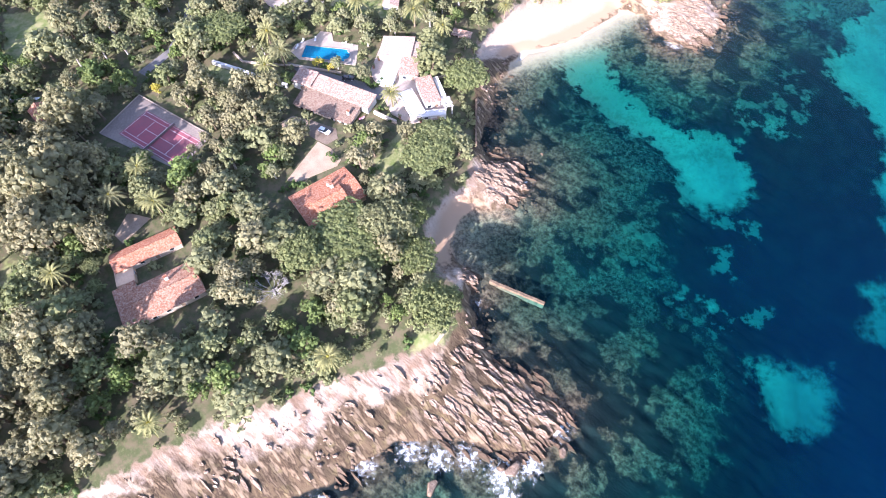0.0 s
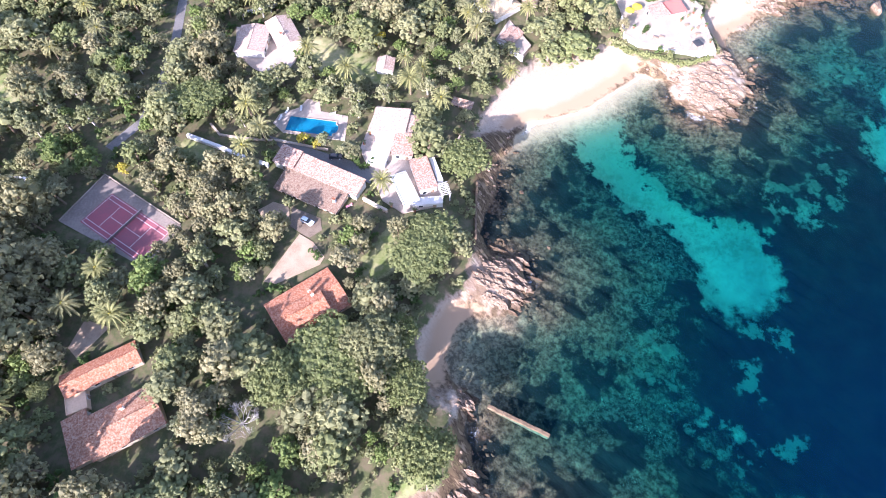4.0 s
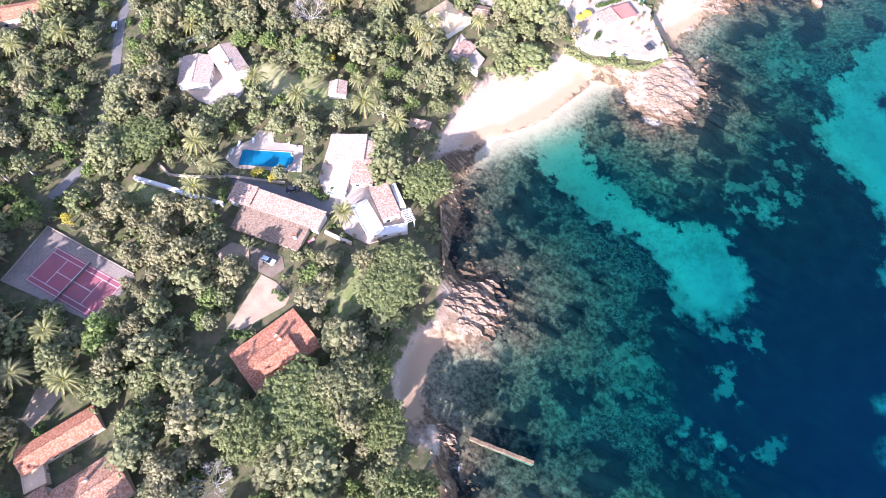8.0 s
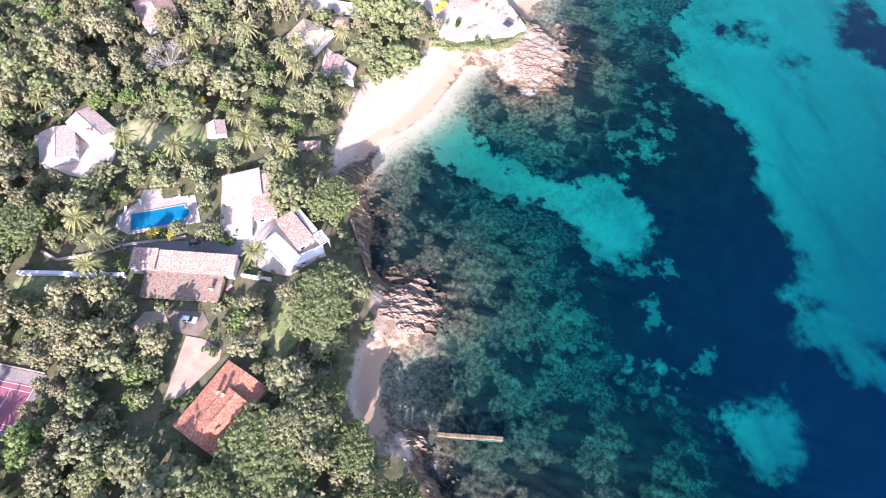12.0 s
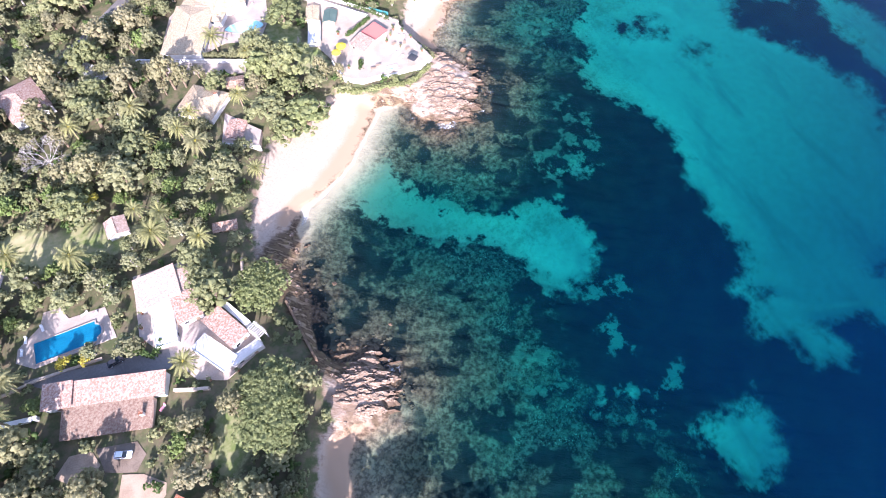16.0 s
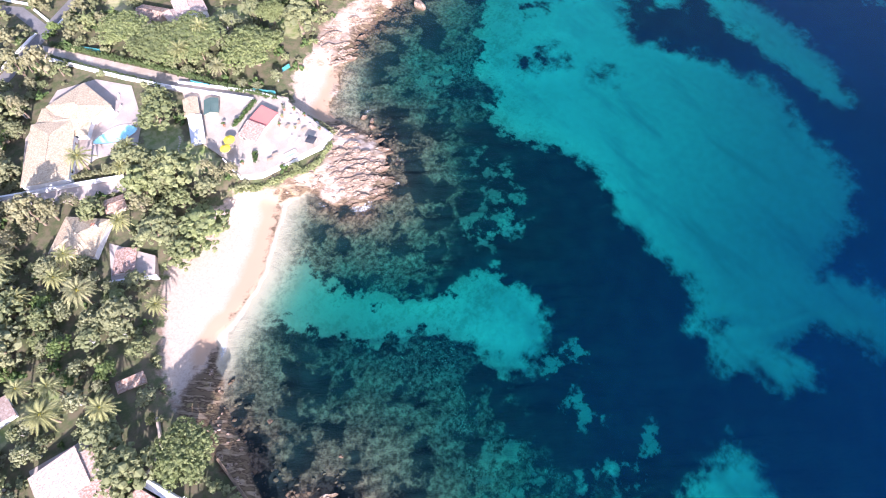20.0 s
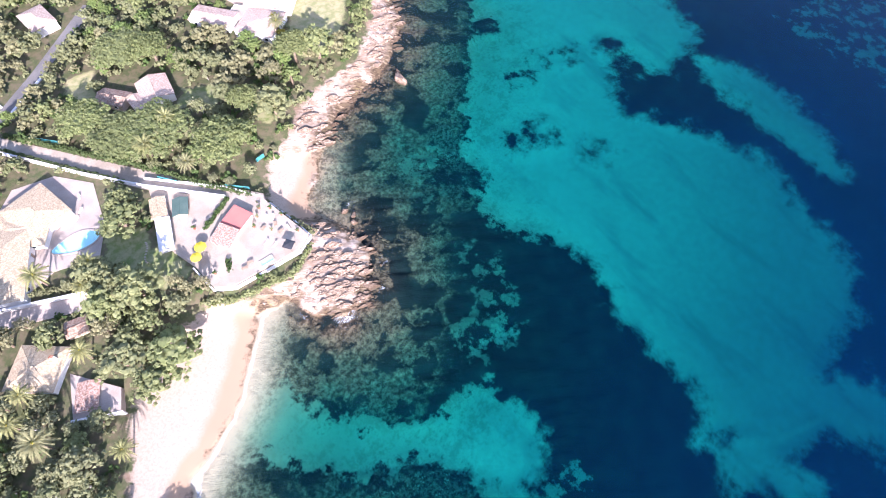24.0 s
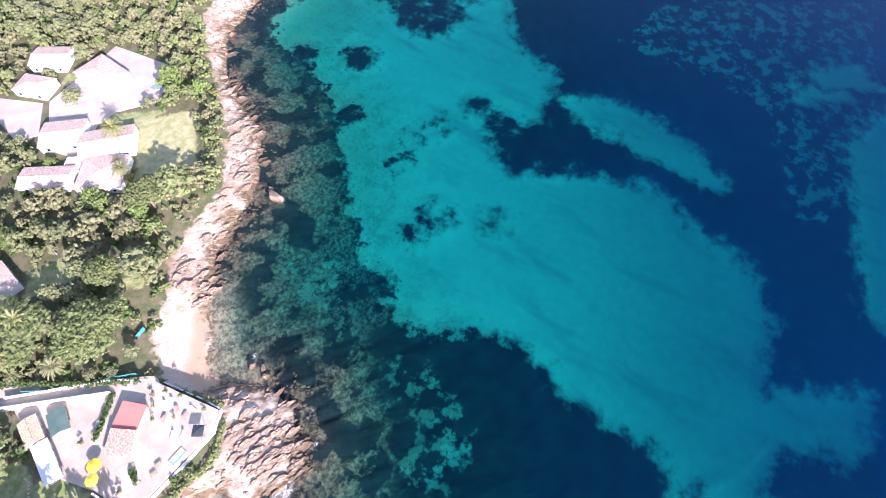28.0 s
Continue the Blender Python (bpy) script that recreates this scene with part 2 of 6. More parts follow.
    return k.done(k.mix(k.step(k.math("ADD", coast, k.math("MULTIPLY", k.math("SUBTRACT", n2, 0.5), 1.5)), -0.4, 0.4), bed, land))


def water_material():
    """Sea: what the depth lets through, what it scatters back, the sky's gloss, and foam."""
    k = Nodes("sea_water", 0.06, 0.5)
    depth, foam = k.attr("depth"), k.attr("foam")
    tint = k.n.new("ShaderNodeCombineColor")
    for s, c, more in zip(tint.inputs, (0.26, 0.066, 0.056), (0.055, 0.0, 0.0)):
        k.put(s, k.math("POWER", 2.71828, k.math("MULTIPLY", depth, k.math("SUBTRACT", -c, k.math("MULTIPLY", depth, more)))))
    clear = k.n.new("ShaderNodeBsdfTransparent")
    k.put(clear.inputs[0], tint.outputs[0])
    deep = k.n.new("ShaderNodeBsdfDiffuse")
    k.put(deep.inputs[0], (0.0, 0.0220, 0.081))
    body = k.n.new("ShaderNodeMixShader")
    k.put(body.inputs[0], k.math("SUBTRACT", 1.0, k.math("POWER", 2.71828, k.math("MULTIPLY", k.math("MULTIPLY", depth, depth), -0.0034))))
    k.l.new(clear.outputs[0], body.inputs[1]), k.l.new(deep.outputs[0], body.inputs[2])
    gloss = k.n.new("ShaderNodeBsdfGlossy")
    gloss.inputs["Roughness"].default_value = 0.12
    wave = k.math("ADD", k.noise(0.25, 3), k.math("MULTIPLY", k.noise(1.1, 3), 0.35))
    swell = k.n.new("ShaderNodeBump")
    swell.inputs["Strength"].default_value, swell.inputs["Distance"].default_value = 0.25, 0.5
    k.put(swell.inputs["Height"], wave)
    k.l.new(swell.outputs[0], gloss.inputs["Normal"])
    top = k.n.new("ShaderNodeMixShader")
    k.l.new(k.sheen(), top.inputs[0]), k.l.new(body.outputs[0], top.inputs[1]), k.l.new(gloss.outputs[0], top.inputs[2])
    white = k.n.new("ShaderNodeBsdfDiffuse")
    k.put(white.inputs[0], (0.82, 0.85, 0.86))
    froth = k.math("ADD", foam, k.math("MULTIPLY", k.math("SUBTRACT", k.noise(0.7, 9, 0.78), 0.5), 20.0))
    wash = k.math("ABSOLUTE", k.math("ADD", k.attr("coast"), k.math("ADD", 0.2, k.math("MULTIPLY", k.noise(0.25, 3), 1.6))))
    wash = k.math("MULTIPLY", k.step(wash, 0.75, 0.25), k.step(k.attr("strand"), -4.0, -1.5))
    out = k.n.new("ShaderNodeMixShader")
    k.put(out.inputs[0], k.math("MAXIMUM", k.math("MULTIPLY", k.step(froth, 0.5, 6.5), 0.92), k.math("MULTIPLY", wash, 0.32)))
    k.l.new(top.outputs[0], out.inputs[1]), k.l.new(white.outputs[0], out.inputs[2])
    k.l.new(out.outputs[0], k.n["Material Output"].inputs[0])
    return k.m


MAT = dict(
    ground=ground_material(), sea=water_material(),
    white=plain("white_render", (0.72, 0.69, 0.66), (0.60, 0.56, 0.52), 0.6),
    cream=plain("cream_render", (0.52, 0.42, 0.33), (0.44, 0.34, 0.26), 0.6),
    ochre=plain("ochre_render", (0.62, 0.42, 0.28), (0.52, 0.34, 0.22), 0.6),
    paving=plain("pale_paving", (0.42, 0.345, 0.275), (0.30, 0.24, 0.185), 0.8),
    terrace=plain("white_terrace", (0.42, 0.345, 0.29), (0.32, 0.255, 0.21), 0.7),
    gravel=plain("sandy_gravel", (0.40, 0.295, 0.21), (0.27, 0.195, 0.135), 1.2),
    # Dark drive surface: tree shade round the parked car is put into its colour.
    earth=plain("shaded_gravel", (0.21, 0.16, 0.12), (0.13, 0.095, 0.07), 1.2),
    asphalt=plain("grey_asphalt", (0.12, 0.11, 0.105), (0.18, 0.165, 0.155), 0.5),
    bark=plain("bark", (0.13, 0.09, 0.06), (0.22, 0.17, 0.12), 3.0, 0.95, 0.5),
    bark_grey=plain("grey_bark", (0.30, 0.27, 0.24), (0.42, 0.39, 0.35), 3.0, 0.95, 0.5),
    wood=plain("weathered_wood", (0.26, 0.17, 0.11), (0.38, 0.27, 0.19), 2.0),
    stone=plain("masonry_stone", (0.46, 0.37, 0.29), (0.30, 0.23, 0.17), 2.0, 0.9, 0.5),
    glass=plain("dark_window_glass", (0.015, 0.02, 0.025), (0.03, 0.035, 0.04), 1.0, 0.08, 0.0, 0.0, 0.5),
    frame=plain("painted_frame", (0.72, 0.71, 0.68), (0.62, 0.60, 0.57), 2.0),
    dark=plain("dark_metal", (0.03, 0.03, 0.035), (0.05, 0.05, 0.055), 2.0, 0.4, 0.05),
    rubber=plain("black_rubber", (0.015, 0.015, 0.016), (0.025, 0.025, 0.025), 4.0, 0.9),
    car_white=plain("white_car_paint", (0.76, 0.77, 0.80), (0.72, 0.73, 0.76), 0.4, 0.2, 0.0, 0.0, 0.6),
    car_black=plain("black_car_paint", (0.02, 0.02, 0.025), (0.03, 0.03, 0.035), 0.4, 0.2, 0.0, 0.0, 0.6),
    court=plain("faded_red_court", (0.31, 0.085, 0.105), (0.22, 0.085, 0.10), 0.5),
    court_edge=plain("grey_court_surround", (0.28, 0.225, 0.19), (0.18, 0.145, 0.128), 0.4),
    line=plain("white_line_paint", (0.72, 0.66, 0.64), (0.62, 0.52, 0.50), 2.0),
    net=plain("dark_net", (0.16, 0.12, 0.12), (0.22, 0.17, 0.17), 6.0),
    red=plain("red_sheet_roof", (0.50, 0.15, 0.12), (0.42, 0.13, 0.11), 1.0),
    green=plain("dark_green_roof", (0.06, 0.10, 0.085), (0.09, 0.13, 0.11), 1.0),
    yellow=plain("yellow_canvas", (0.72, 0.55, 0.04), (0.62, 0.46, 0.03), 2.0),
    cloth=plain("white_canvas", (0.76, 0.75, 0.73), (0.68, 0.66, 0.64), 2.0),
    pink=plain("pink_canvas", (0.62, 0.20, 0.24), (0.54, 0.18, 0.21), 2.0),
    teal=plain("teal_screen", (0.035, 0.17, 0.17), (0.05, 0.22, 0.21), 2.0),
    pool_tile=plain("blue_pool_tiles", (0.022, 0.17, 0.25), (0.05, 0.27, 0.34), 0.8, 0.3),
    lagoon_tile=plain("pale_turquoise_tiles", (0.62, 0.74, 0.70), (0.70, 0.80, 0.76), 0.8, 0.3),
    tile_red=tiles("terracotta_tiles", (0.45, 0.175, 0.098), (0.33, 0.12, 0.066), (0.47, 0.255, 0.17)),
    tile_old=tiles("lichened_tiles", (0.42, 0.27, 0.19), (0.28, 0.16, 0.11), (0.40, 0.32, 0.25)),
    tile_lichen=tiles("reddish_lichened_tiles", (0.42, 0.21, 0.13), (0.26, 0.115, 0.072), (0.42, 0.28, 0.20)),
    tile_brown=tiles("brown_tiles", (0.29, 0.19, 0.14), (0.18, 0.11, 0.08), (0.27, 0.21, 0.16)),
    jetty=plain("tan_jetty_stone", (0.22, 0.15, 0.095), (0.11, 0.075, 0.05), 2.5, 0.95, 0.6),
    tile_pale=tiles("pale_tiles", (0.46, 0.30, 0.23), (0.29, 0.16, 0.115), (0.48, 0.37, 0.31)),
    tile_white=tiles("bleached_tiles", (0.55, 0.40, 0.325), (0.40, 0.265, 0.205), (0.57, 0.45, 0.37)),
    tile_beige=tiles("beige_tiles", (0.50, 0.385, 0.25), (0.39, 0.285, 0.18), (0.52, 0.42, 0.29)),
    olive=foliage("olive_leaves", (0.165, 0.170, 0.085), (0.250, 0.245, 0.142), (0.150, 0.166, 0.072)),
    oak=foliage("evergreen_oak_leaves", (0.118, 0.138, 0.051), (0.212, 0.225, 0.100), (0.205, 0.198, 0.108)),
    fresh=foliage("fresh_green_leaves", (0.094, 0.138, 0.038), (0.182, 0.228, 0.076), (0.138, 0.170, 0.055)),
    dry=foliage("dry_brown_leaves", (0.178, 0.162, 0.086), (0.255, 0.230, 0.135), (0.165, 0.160, 0.080)),
    pine=foliage("pine_needles", (0.112, 0.136, 0.045), (0.19, 0.205, 0.090), (0.135, 0.150, 0.062)),
    palm=foliage("palm_fronds", (0.165, 0.172, 0.065), (0.275, 0.260, 0.120), (0.215, 0.205, 0.085)),
    gold=foliage("yellow_flowers", (0.32, 0.275, 0.04), (0.44, 0.38, 0.07), (0.34, 0.29, 0.06)),
    hedge=foliage("hedge_leaves", (0.050, 0.085, 0.023), (0.095, 0.135, 0.045), (0.060, 0.090, 0.028)),
    twig=plain("grey_twigs", (0.40, 0.37, 0.34), (0.30, 0.275, 0.25), 3.0, 0.95),
)


def rock_material():
    k = Nodes("granite", 0.85, 0.25)
    rib = k.noise(2.2, 5, 0.65, k.stretch(STRATA, 3.0, 0.8, 1.0))
    c = k.mix(k.step(rib, 0.40, 0.66), (0.17, 0.115, 0.08), (0.37, 0.28, 0.215))
    c = k.mix(k.math("MULTIPLY", k.random(), 0.6), c, (0.22, 0.155, 0.11))
    c = k.mix(k.step(k.math("ABSOLUTE", k.math("SUBTRACT", rib, 0.5)), 0.04, 0.005), c, (0.07, 0.045, 0.03))
    height = k.n.new("ShaderNodeSeparateXYZ")
    k.put(height.inputs[0], k.where)
    c = k.mix(k.step(k.math("ADD", height.outputs[2], k.math("MULTIPLY", k.noise(0.8, 3), 1.2)), 0.7, 1.9), (0.085, 0.055, 0.034), c)
    k.bump(rib, 0.6, 0.25)
    return k.done(c)


MAT["rock"] = rock_material()

# ---- the plan ----
# The waterline, from the southern point round the bay to the north-east.
COAST_SOUTH = [(-140, -14), (-84.6, 3.2), (-59.7, 9.8), (-42.5, 15.5), (-28.3, 18.1), (-20.7, 24.8), (-12.6, 28.7), (-1.5, 30.6), (8.2, 27.9),
               (19.2, 26.5), (27.3, 31.1), (29.8, 35.2), (22.0, 43.9), (12.0, 49.3), (9.6, 55.6), (7.7, 62.2), (6.3, 69.9), (7.6, 74.4)]
COAST_BAY = [(3.3, 79.5), (2.1, 85.6), (4.2, 91.6), (8.3, 97.3), (17.9, 98.0), (24.6, 105.0), (23.5, 114.7), (15.7, 116.3), (12.0, 123.4),
             (15.9, 135.9), (19.1, 150.6), (24.8, 162.0), (28.8, 166.8), (36.7, 168.7), (50.2, 174.4), (61.8, 184.5), (68.7, 190.4)]
COAST_NORTH = [(78.3, 187.9), (80.7, 177.0), (85.8, 171.1), (92.8, 169.3), (107.0, 180.8), (109.0, 192.0), (105.0, 201.5), (105.5, 209.0),
               (114.4, 214.9), (127.1, 223.9), (139.9, 231.0), (151.6, 232.5), (167.1, 234.6), (191.3, 248.1), (202.1, 266.7), (216.6, 283.1),
               (235.9, 293.4), (256.7, 295.6), (286.5, 293.0), (340, 322), (480, 400)]
FAR_LAND = [(3500, 1600), (3500, 3500), (-3500, 3500), (-3500, -600)]
# The foot of the gardens: inland of it everything is planted.
EDGE_SOUTH = [(-140, -4), (-93.0, 11.0), (-83.7, 17.7), (-72.3, 23.7), (-59.3, 31.7), (-54.2, 34.1), (-42.2, 37.0), (-31.5, 42.4), (-20.2, 45.2),
              (-13.2, 49.6), (0.1, 52.6), (5.1, 62.6), (1.8, 71.1), (-4.5, 76.5), (-5.9, 89.7), (0.5, 100.9), (6.7, 104.0)]
EDGE_NORTH = [(9.7, 117.4), (10.1, 139.5), (10.6, 158.7), (13.0, 168.5), (17.7, 175.7), (29.6, 193.8), (37.7, 198.1), (50.1, 202.7), (61.8, 201.3),
              (71.3, 194.3), (87.7, 190.2), (96.0, 196.1), (98.1, 206.3), (97.0, 217.8), (107.4, 230.1), (120.7, 234.1), (129.1, 240.3), (148.1, 244.0),
              (160.5, 242.9), (181.3, 254.8), (197.9, 270.5), (217.3, 289.9), (237.6, 308.5), (290.0, 318.0), (340, 345), (480, 425)]
BEACHES = [[(10, 160), (29, 166), (50, 174), (63, 185), (72, 193), (62, 202), (48, 204), (36, 199), (26, 190), (16, 174)],
           [(-7, 76), (2, 78), (2, 86), (9, 97), (14, 99), (2, 102), (-6, 92)],
           [(97, 206), (105, 203), (107, 212), (117, 218), (122, 226), (108, 231), (96, 220)]]
SANDS = [
    [(33.0, 170.1), (42.3, 173.2), (55.1, 176.1), (66.0, 170.3), (63.8, 157.2), (71.7, 143.4), (79.1, 134.2), (86.8, 130.0), (94.1, 132.0), (99.5, 127.7),
     (101.7, 118.3), (100.4, 107.7), (93.0, 102.8), (82.6, 100.6), (78.4, 105.1), (77.1, 112.3), (77.0, 120.9), (69.3, 129.2), (55.9, 138.4), (49.3, 145.4), (43.2, 153.1)],
    [(241.0, 281.3), (262.0, 288.0), (285.0, 282.0), (292.0, 262.0), (288.0, 240.0), (300.0, 228.0), (296.0, 214.0), (302.6, 216.3), (321.7, 194.9), (291.9, 179.6), (280.0, 155.8), (249.9, 153.3), (230.6, 170.2),
     (216.8, 155.5), (229.8, 126.2), (236.6, 104.2), (223.6, 83.1), (218.0, 66.7), (197.9, 54.2), (171.7, 53.7), (174.8, 42.7), (185.4, 23.1), (164.4, 22.6),
     (156.7, 47.2), (140.4, 54.4), (132.3, 72.7), (139.9, 77.4), (141.9, 95.9), (144.6, 110.4), (154.0, 124.4), (152.2, 144.7), (144.5, 155.0), (145.3, 167.4),
     (158.2, 184.6), (174.3, 200.0), (195.6, 216.9), (221.1, 234.0), (237.0, 257.3)],
    [(264.7, 149.9), (274.7, 132.8), (272.2, 114.8), (266.0, 96.0), (248.0, 76.0), (244.0, 82.0), (250.0, 108.8), (252.1, 130.9)],
    [(83.5, 50.8), (92.6, 47.8), (102.8, 47.0), (103.7, 38.8), (98.7, 34.5), (88.4, 29.1), (85.3, 36.2)],
    [(127.6, 72.5), (150.3, 56.1), (180.2, 40.6), (158.8, 31.9), (155.9, 45.0), (140.5, 51.3), (141.4, 38.5), (129.1, 42.4), (129.7, 50.8), (123.6, 59.5)],
    [(103.4, 147.5), (108.8, 141.2), (122.8, 134.3), (117.0, 127.3), (105.7, 132.3), (98.0, 132.3)],
    [(125.8, 165.3), (131.7, 163.0), (127.4, 152.4), (122.4, 155.9)],
    [(65.0, 74.6), (80.6, 67.5), (78.8, 63.4), (65.7, 69.7)],
    [(319.5, 62.1), (330.3, 33.3), (315.7, 32.7), (302.6, 58.2)],
    [(286.8, 39.8), (292.9, 26.0), (252.1, 24.9), (261.8, 34.4)],
    [(26.2, 50.5), (32.0, 47.3), (36.9, 38.3), (42.7, 28.4), (38.2, 27.0), (31.1, 39.8)],
    [(293.5, 38.5), (330.0, 20.0), (330.0, 5.0), (198.3, 8.4), (211.7, 29.2)], [(333.1, 57.5), (350.3, 31.4), (330.9, 18.8), (315.9, 48.6)],
]
# Broken ground: bare islands among the sea grass.
PATCHY = [[(125.7, 167.8), (136.7, 160.8), (134.4, 140.5), (118.4, 125.3), (105.1, 123.3), (97.2, 139.2), (103.6, 150.3), (115.2, 145.7)],
          [(87.4, 102.7), (105.3, 99.2), (103.2, 91.2), (90.2, 81.6), (94.4, 73.7), (84.6, 73.1), (75.4, 82.9)],
          [(54.4, 72.4), (71.0, 75.7), (83.5, 69.2), (102.6, 67.4), (102.8, 61.5), (90.4, 59.4), (75.9, 55.7), (61.8, 65.4)],
          [(63.2, 99.9), (71.9, 85.4), (63.8, 76.7), (43.6, 79.2), (38.7, 89.6)], [(125.9, 187.0), (147.0, 216.2), (158.7, 194.2), (140.0, 175.0)], [(356.5, 123.2), (400.3, 23.9), (306.6, 21.4), (257.9, 25.5), (235.4, 51.5), (295.9, 69.3), (312.1, 139.9)]]
# Round meadows of sea grass standing in the sand.
# Centre, reach, and how bare the sand shows through.
WEEDS = [(292.5, 223.5, 16.5, -3.5), (251.0, 238.0, 8.0, -3.5), (246.0, 178.9, 6.0, -3.5), (239.0, 165.0, 8.0, -3.5), (233.0, 149.0, 8.0, -3.5), (187.4, 172.3, 6.0, 0.4),
         (176.4, 176.7, 3.6, 0.0), (205.2, 195.6, 5.0, 1.0), (216.0, 196.0, 3.5, 1.2), (228.0, 190.2, 4.0, 0.8), (241.7, 260.2, 6.2, -3.5), (218.3, 224.5, 5.7, -3.5),
         (146.2, 199.6, 12.9, -3.5), (151.4, 181.2, 8.4, -3.5), (139.6, 211.2, 6.5, -3.5), (97.8, 99.4, 6.1, -3.5), (194.0, 152.3, 4.0, 1.6), (255.6, 128.6, 3.0, 0.6)]
REEFS = [[(23.3, 162.3), (35.3, 168.0), (44.2, 144.1), (61.0, 132.7), (74.8, 120.2), (74.8, 100.8), (65.1, 87.0), (66.4, 72.3), (74.7, 57.5), (75.1, 41.8),
          (55.6, 13.9), (39.1, 2.4), (0.9, 2.7), (-60, -10), (-12.5, 40.0), (-5, 100), (10, 140)],
         [(59.7, 180.9), (63.3, 155.9), (71.7, 143.0), (78.0, 138.0), (88.0, 141.5), (101.5, 148.5), (113.0, 153.0), (119.0, 163.0), (131.0, 173.5), (145.0, 171.5), (162.0, 187.0), (173.5, 198.2), (189.2, 212.7), (219.0, 238.3),
          (232.7, 259.7), (240.0, 296.3), (180.1, 267.6), (108.2, 222.1), (80, 195)]]
LAWNS = [
    [(57.0, 226.0), (61.5, 229.5), (65.6, 226.0), (65.4, 213.0), (60.0, 211.0), (54.0, 217.0)],
    [(-50.9, 201.6), (-40.0, 201.0), (-36.0, 196.0), (-26.0, 194.0), (-14.0, 184.0), (-12.6, 177.6), (-30.2, 179.7), (-45.9, 184.8)], [(118.4, 256.8), (125.6, 246.2), (118.4, 241.6), (114.1, 248.8)],
    [(55.6, 245.1), (63.4, 238.4), (60.8, 228.3), (57.5, 225.8), (49.4, 235.0)],
    [(-13.9, 123.9), (-11.3, 109.5), (-20.4, 103.2), (-22.1, 112.1)], [(-47.0, 200.0), (-37.0, 198.0), (-34.0, 190.0), (-42.0, 186.0)],
    [(56.6, 246.6), (64.8, 236.0), (59.0, 223.8), (52.3, 221.4), (47.5, 228.1)], [(173.8, 289.3), (188.5, 274.4), (165.6, 257.0), (149.7, 255.6), (145.5, 268.0)],
    [(81.0, 314.2), (91.8, 310.9), (80.3, 291.9), (75.0, 299.9)], [(120.3, 259.4), (128.5, 250.2), (124.0, 244.8), (116.0, 253.9)],
    [(-163.6, 181.1), (-150.2, 184.3), (-135.6, 165.7), (-141.0, 152.9), (-152.1, 151.6)], [(-124.5, 78.9), (-116.9, 75.3), (-113.7, 66.7), (-117.3, 60.1)],
    [(-10.2, 55.0), (0.1, 57.3), (-1.4, 50.4), (-7.9, 48.2)], [(-82.4, 155.4), (-70.1, 150.5), (-70.4, 145.0), (-80.4, 147.2)],
    [(-27.7, 187.3), (-6.2, 184.1), (-8.1, 175.8), (-26.8, 182.0)], [(100, 272), (113, 262), (121, 268), (108, 278)], [(26, 312), (48, 322), (40, 340), (20, 335)], [(184, 283), (174, 300), (166, 302), (150, 297), (144, 270), (172, 288)], [(176, 330), (180, 326), (186, 330), (182, 334)],
]
# Hard surfaces: name, material, corners.
PAVED = [
    ("tennis_surround", "court_edge", [(-102.1, 139.6), (-74.5, 121.8), (-81.7, 108.3), (-110.3, 123.2)]),
    ("driveway", "gravel", [(-48.0, 104.4), (-40.2, 119.6), (-36.0, 117.0), (-32.2, 112.2), (-33.2, 109.8), (-44.4, 103.8)]),
    ("terrace", "terrace", [(-74.8, 206.7), (-49.9, 200.7), (-51.1, 188.6), (-56.1, 180.0), (-65.6, 186.0), (-72.7, 193.5)]),
    ("forecourt", "asphalt", [(-55.1, 155.9), (-20.2, 143.1), (-21.3, 137.5), (-49.5, 149.7)]),
    ("terrace", "terrace", [(-21.2, 168.9), (-6.8, 165.6), (-9.3, 147.4), (0.8, 134.1), (-2.2, 129.3), (-11.0, 126.9), (-17.2, 131.3), (-25.5, 150.6)]),
    ("driveway", "gravel", [(-53.6, 127.6), (-49.4, 130.6), (-44.6, 129.0), (-43.8, 124.6), (-48.9, 121.6)]),
    # Part of the drive by the car, coloured dark for the tree's shade.
    ("yard", "earth", [(-43.6, 128.8), (-34.8, 125.0), (-34.0, 121.0), (-37.2, 118.4), (-40.4, 120.2), (-43.4, 122.4)]),
    ("patio", "paving", [(74.9, 252.2), (90.4, 229.6), (95.9, 218.1), (96.6, 197.1), (91.3, 195.0), (70.3, 199.9), (65.9, 204.0), (66.4, 213.6), (64.8, 225.3)]),
    ("terrace", "terrace", [(44.0, 281.0), (56.0, 276.0), (63.0, 264.0), (56.6, 246.6), (49.2, 237.6), (37.7, 243.4), (27.4, 241.9), (17.0, 252.0), (26.0, 268.0)]),
    ("lane", "paving", [(51.3, 306.7), (76.9, 256.3), (97.1, 219.2), (95.2, 216.8), (72.5, 249.5), (48.6, 299.1)]),
    ("terrace", "terrace", [(204.1, 326.8), (203.7, 299.1), (186.2, 288.8), (174.1, 300.6), (166.0, 302.0), (150.0, 298.0), (149.0, 310.0), (168.0, 328.0)]),
    ("driveway", "terrace", [(161.5, 347.4), (166.4, 329.7), (152.8, 318.5), (147.4, 324.1), (152.5, 338.9)]),
    ("lane", "terrace", [(8.0, 252.5), (40.0, 229.7), (37.9, 225.1), (15.6, 239.3)]),
    ("terrace", "terrace", [(24.4, 212.0), (31.5, 198.4), (28.0, 193.0), (18.3, 200.0)]),
    ("yard", "gravel", [(-92.9, 92.9), (-85.8, 90.9), (-91.6, 82.4), (-94.8, 85.2)]),
]
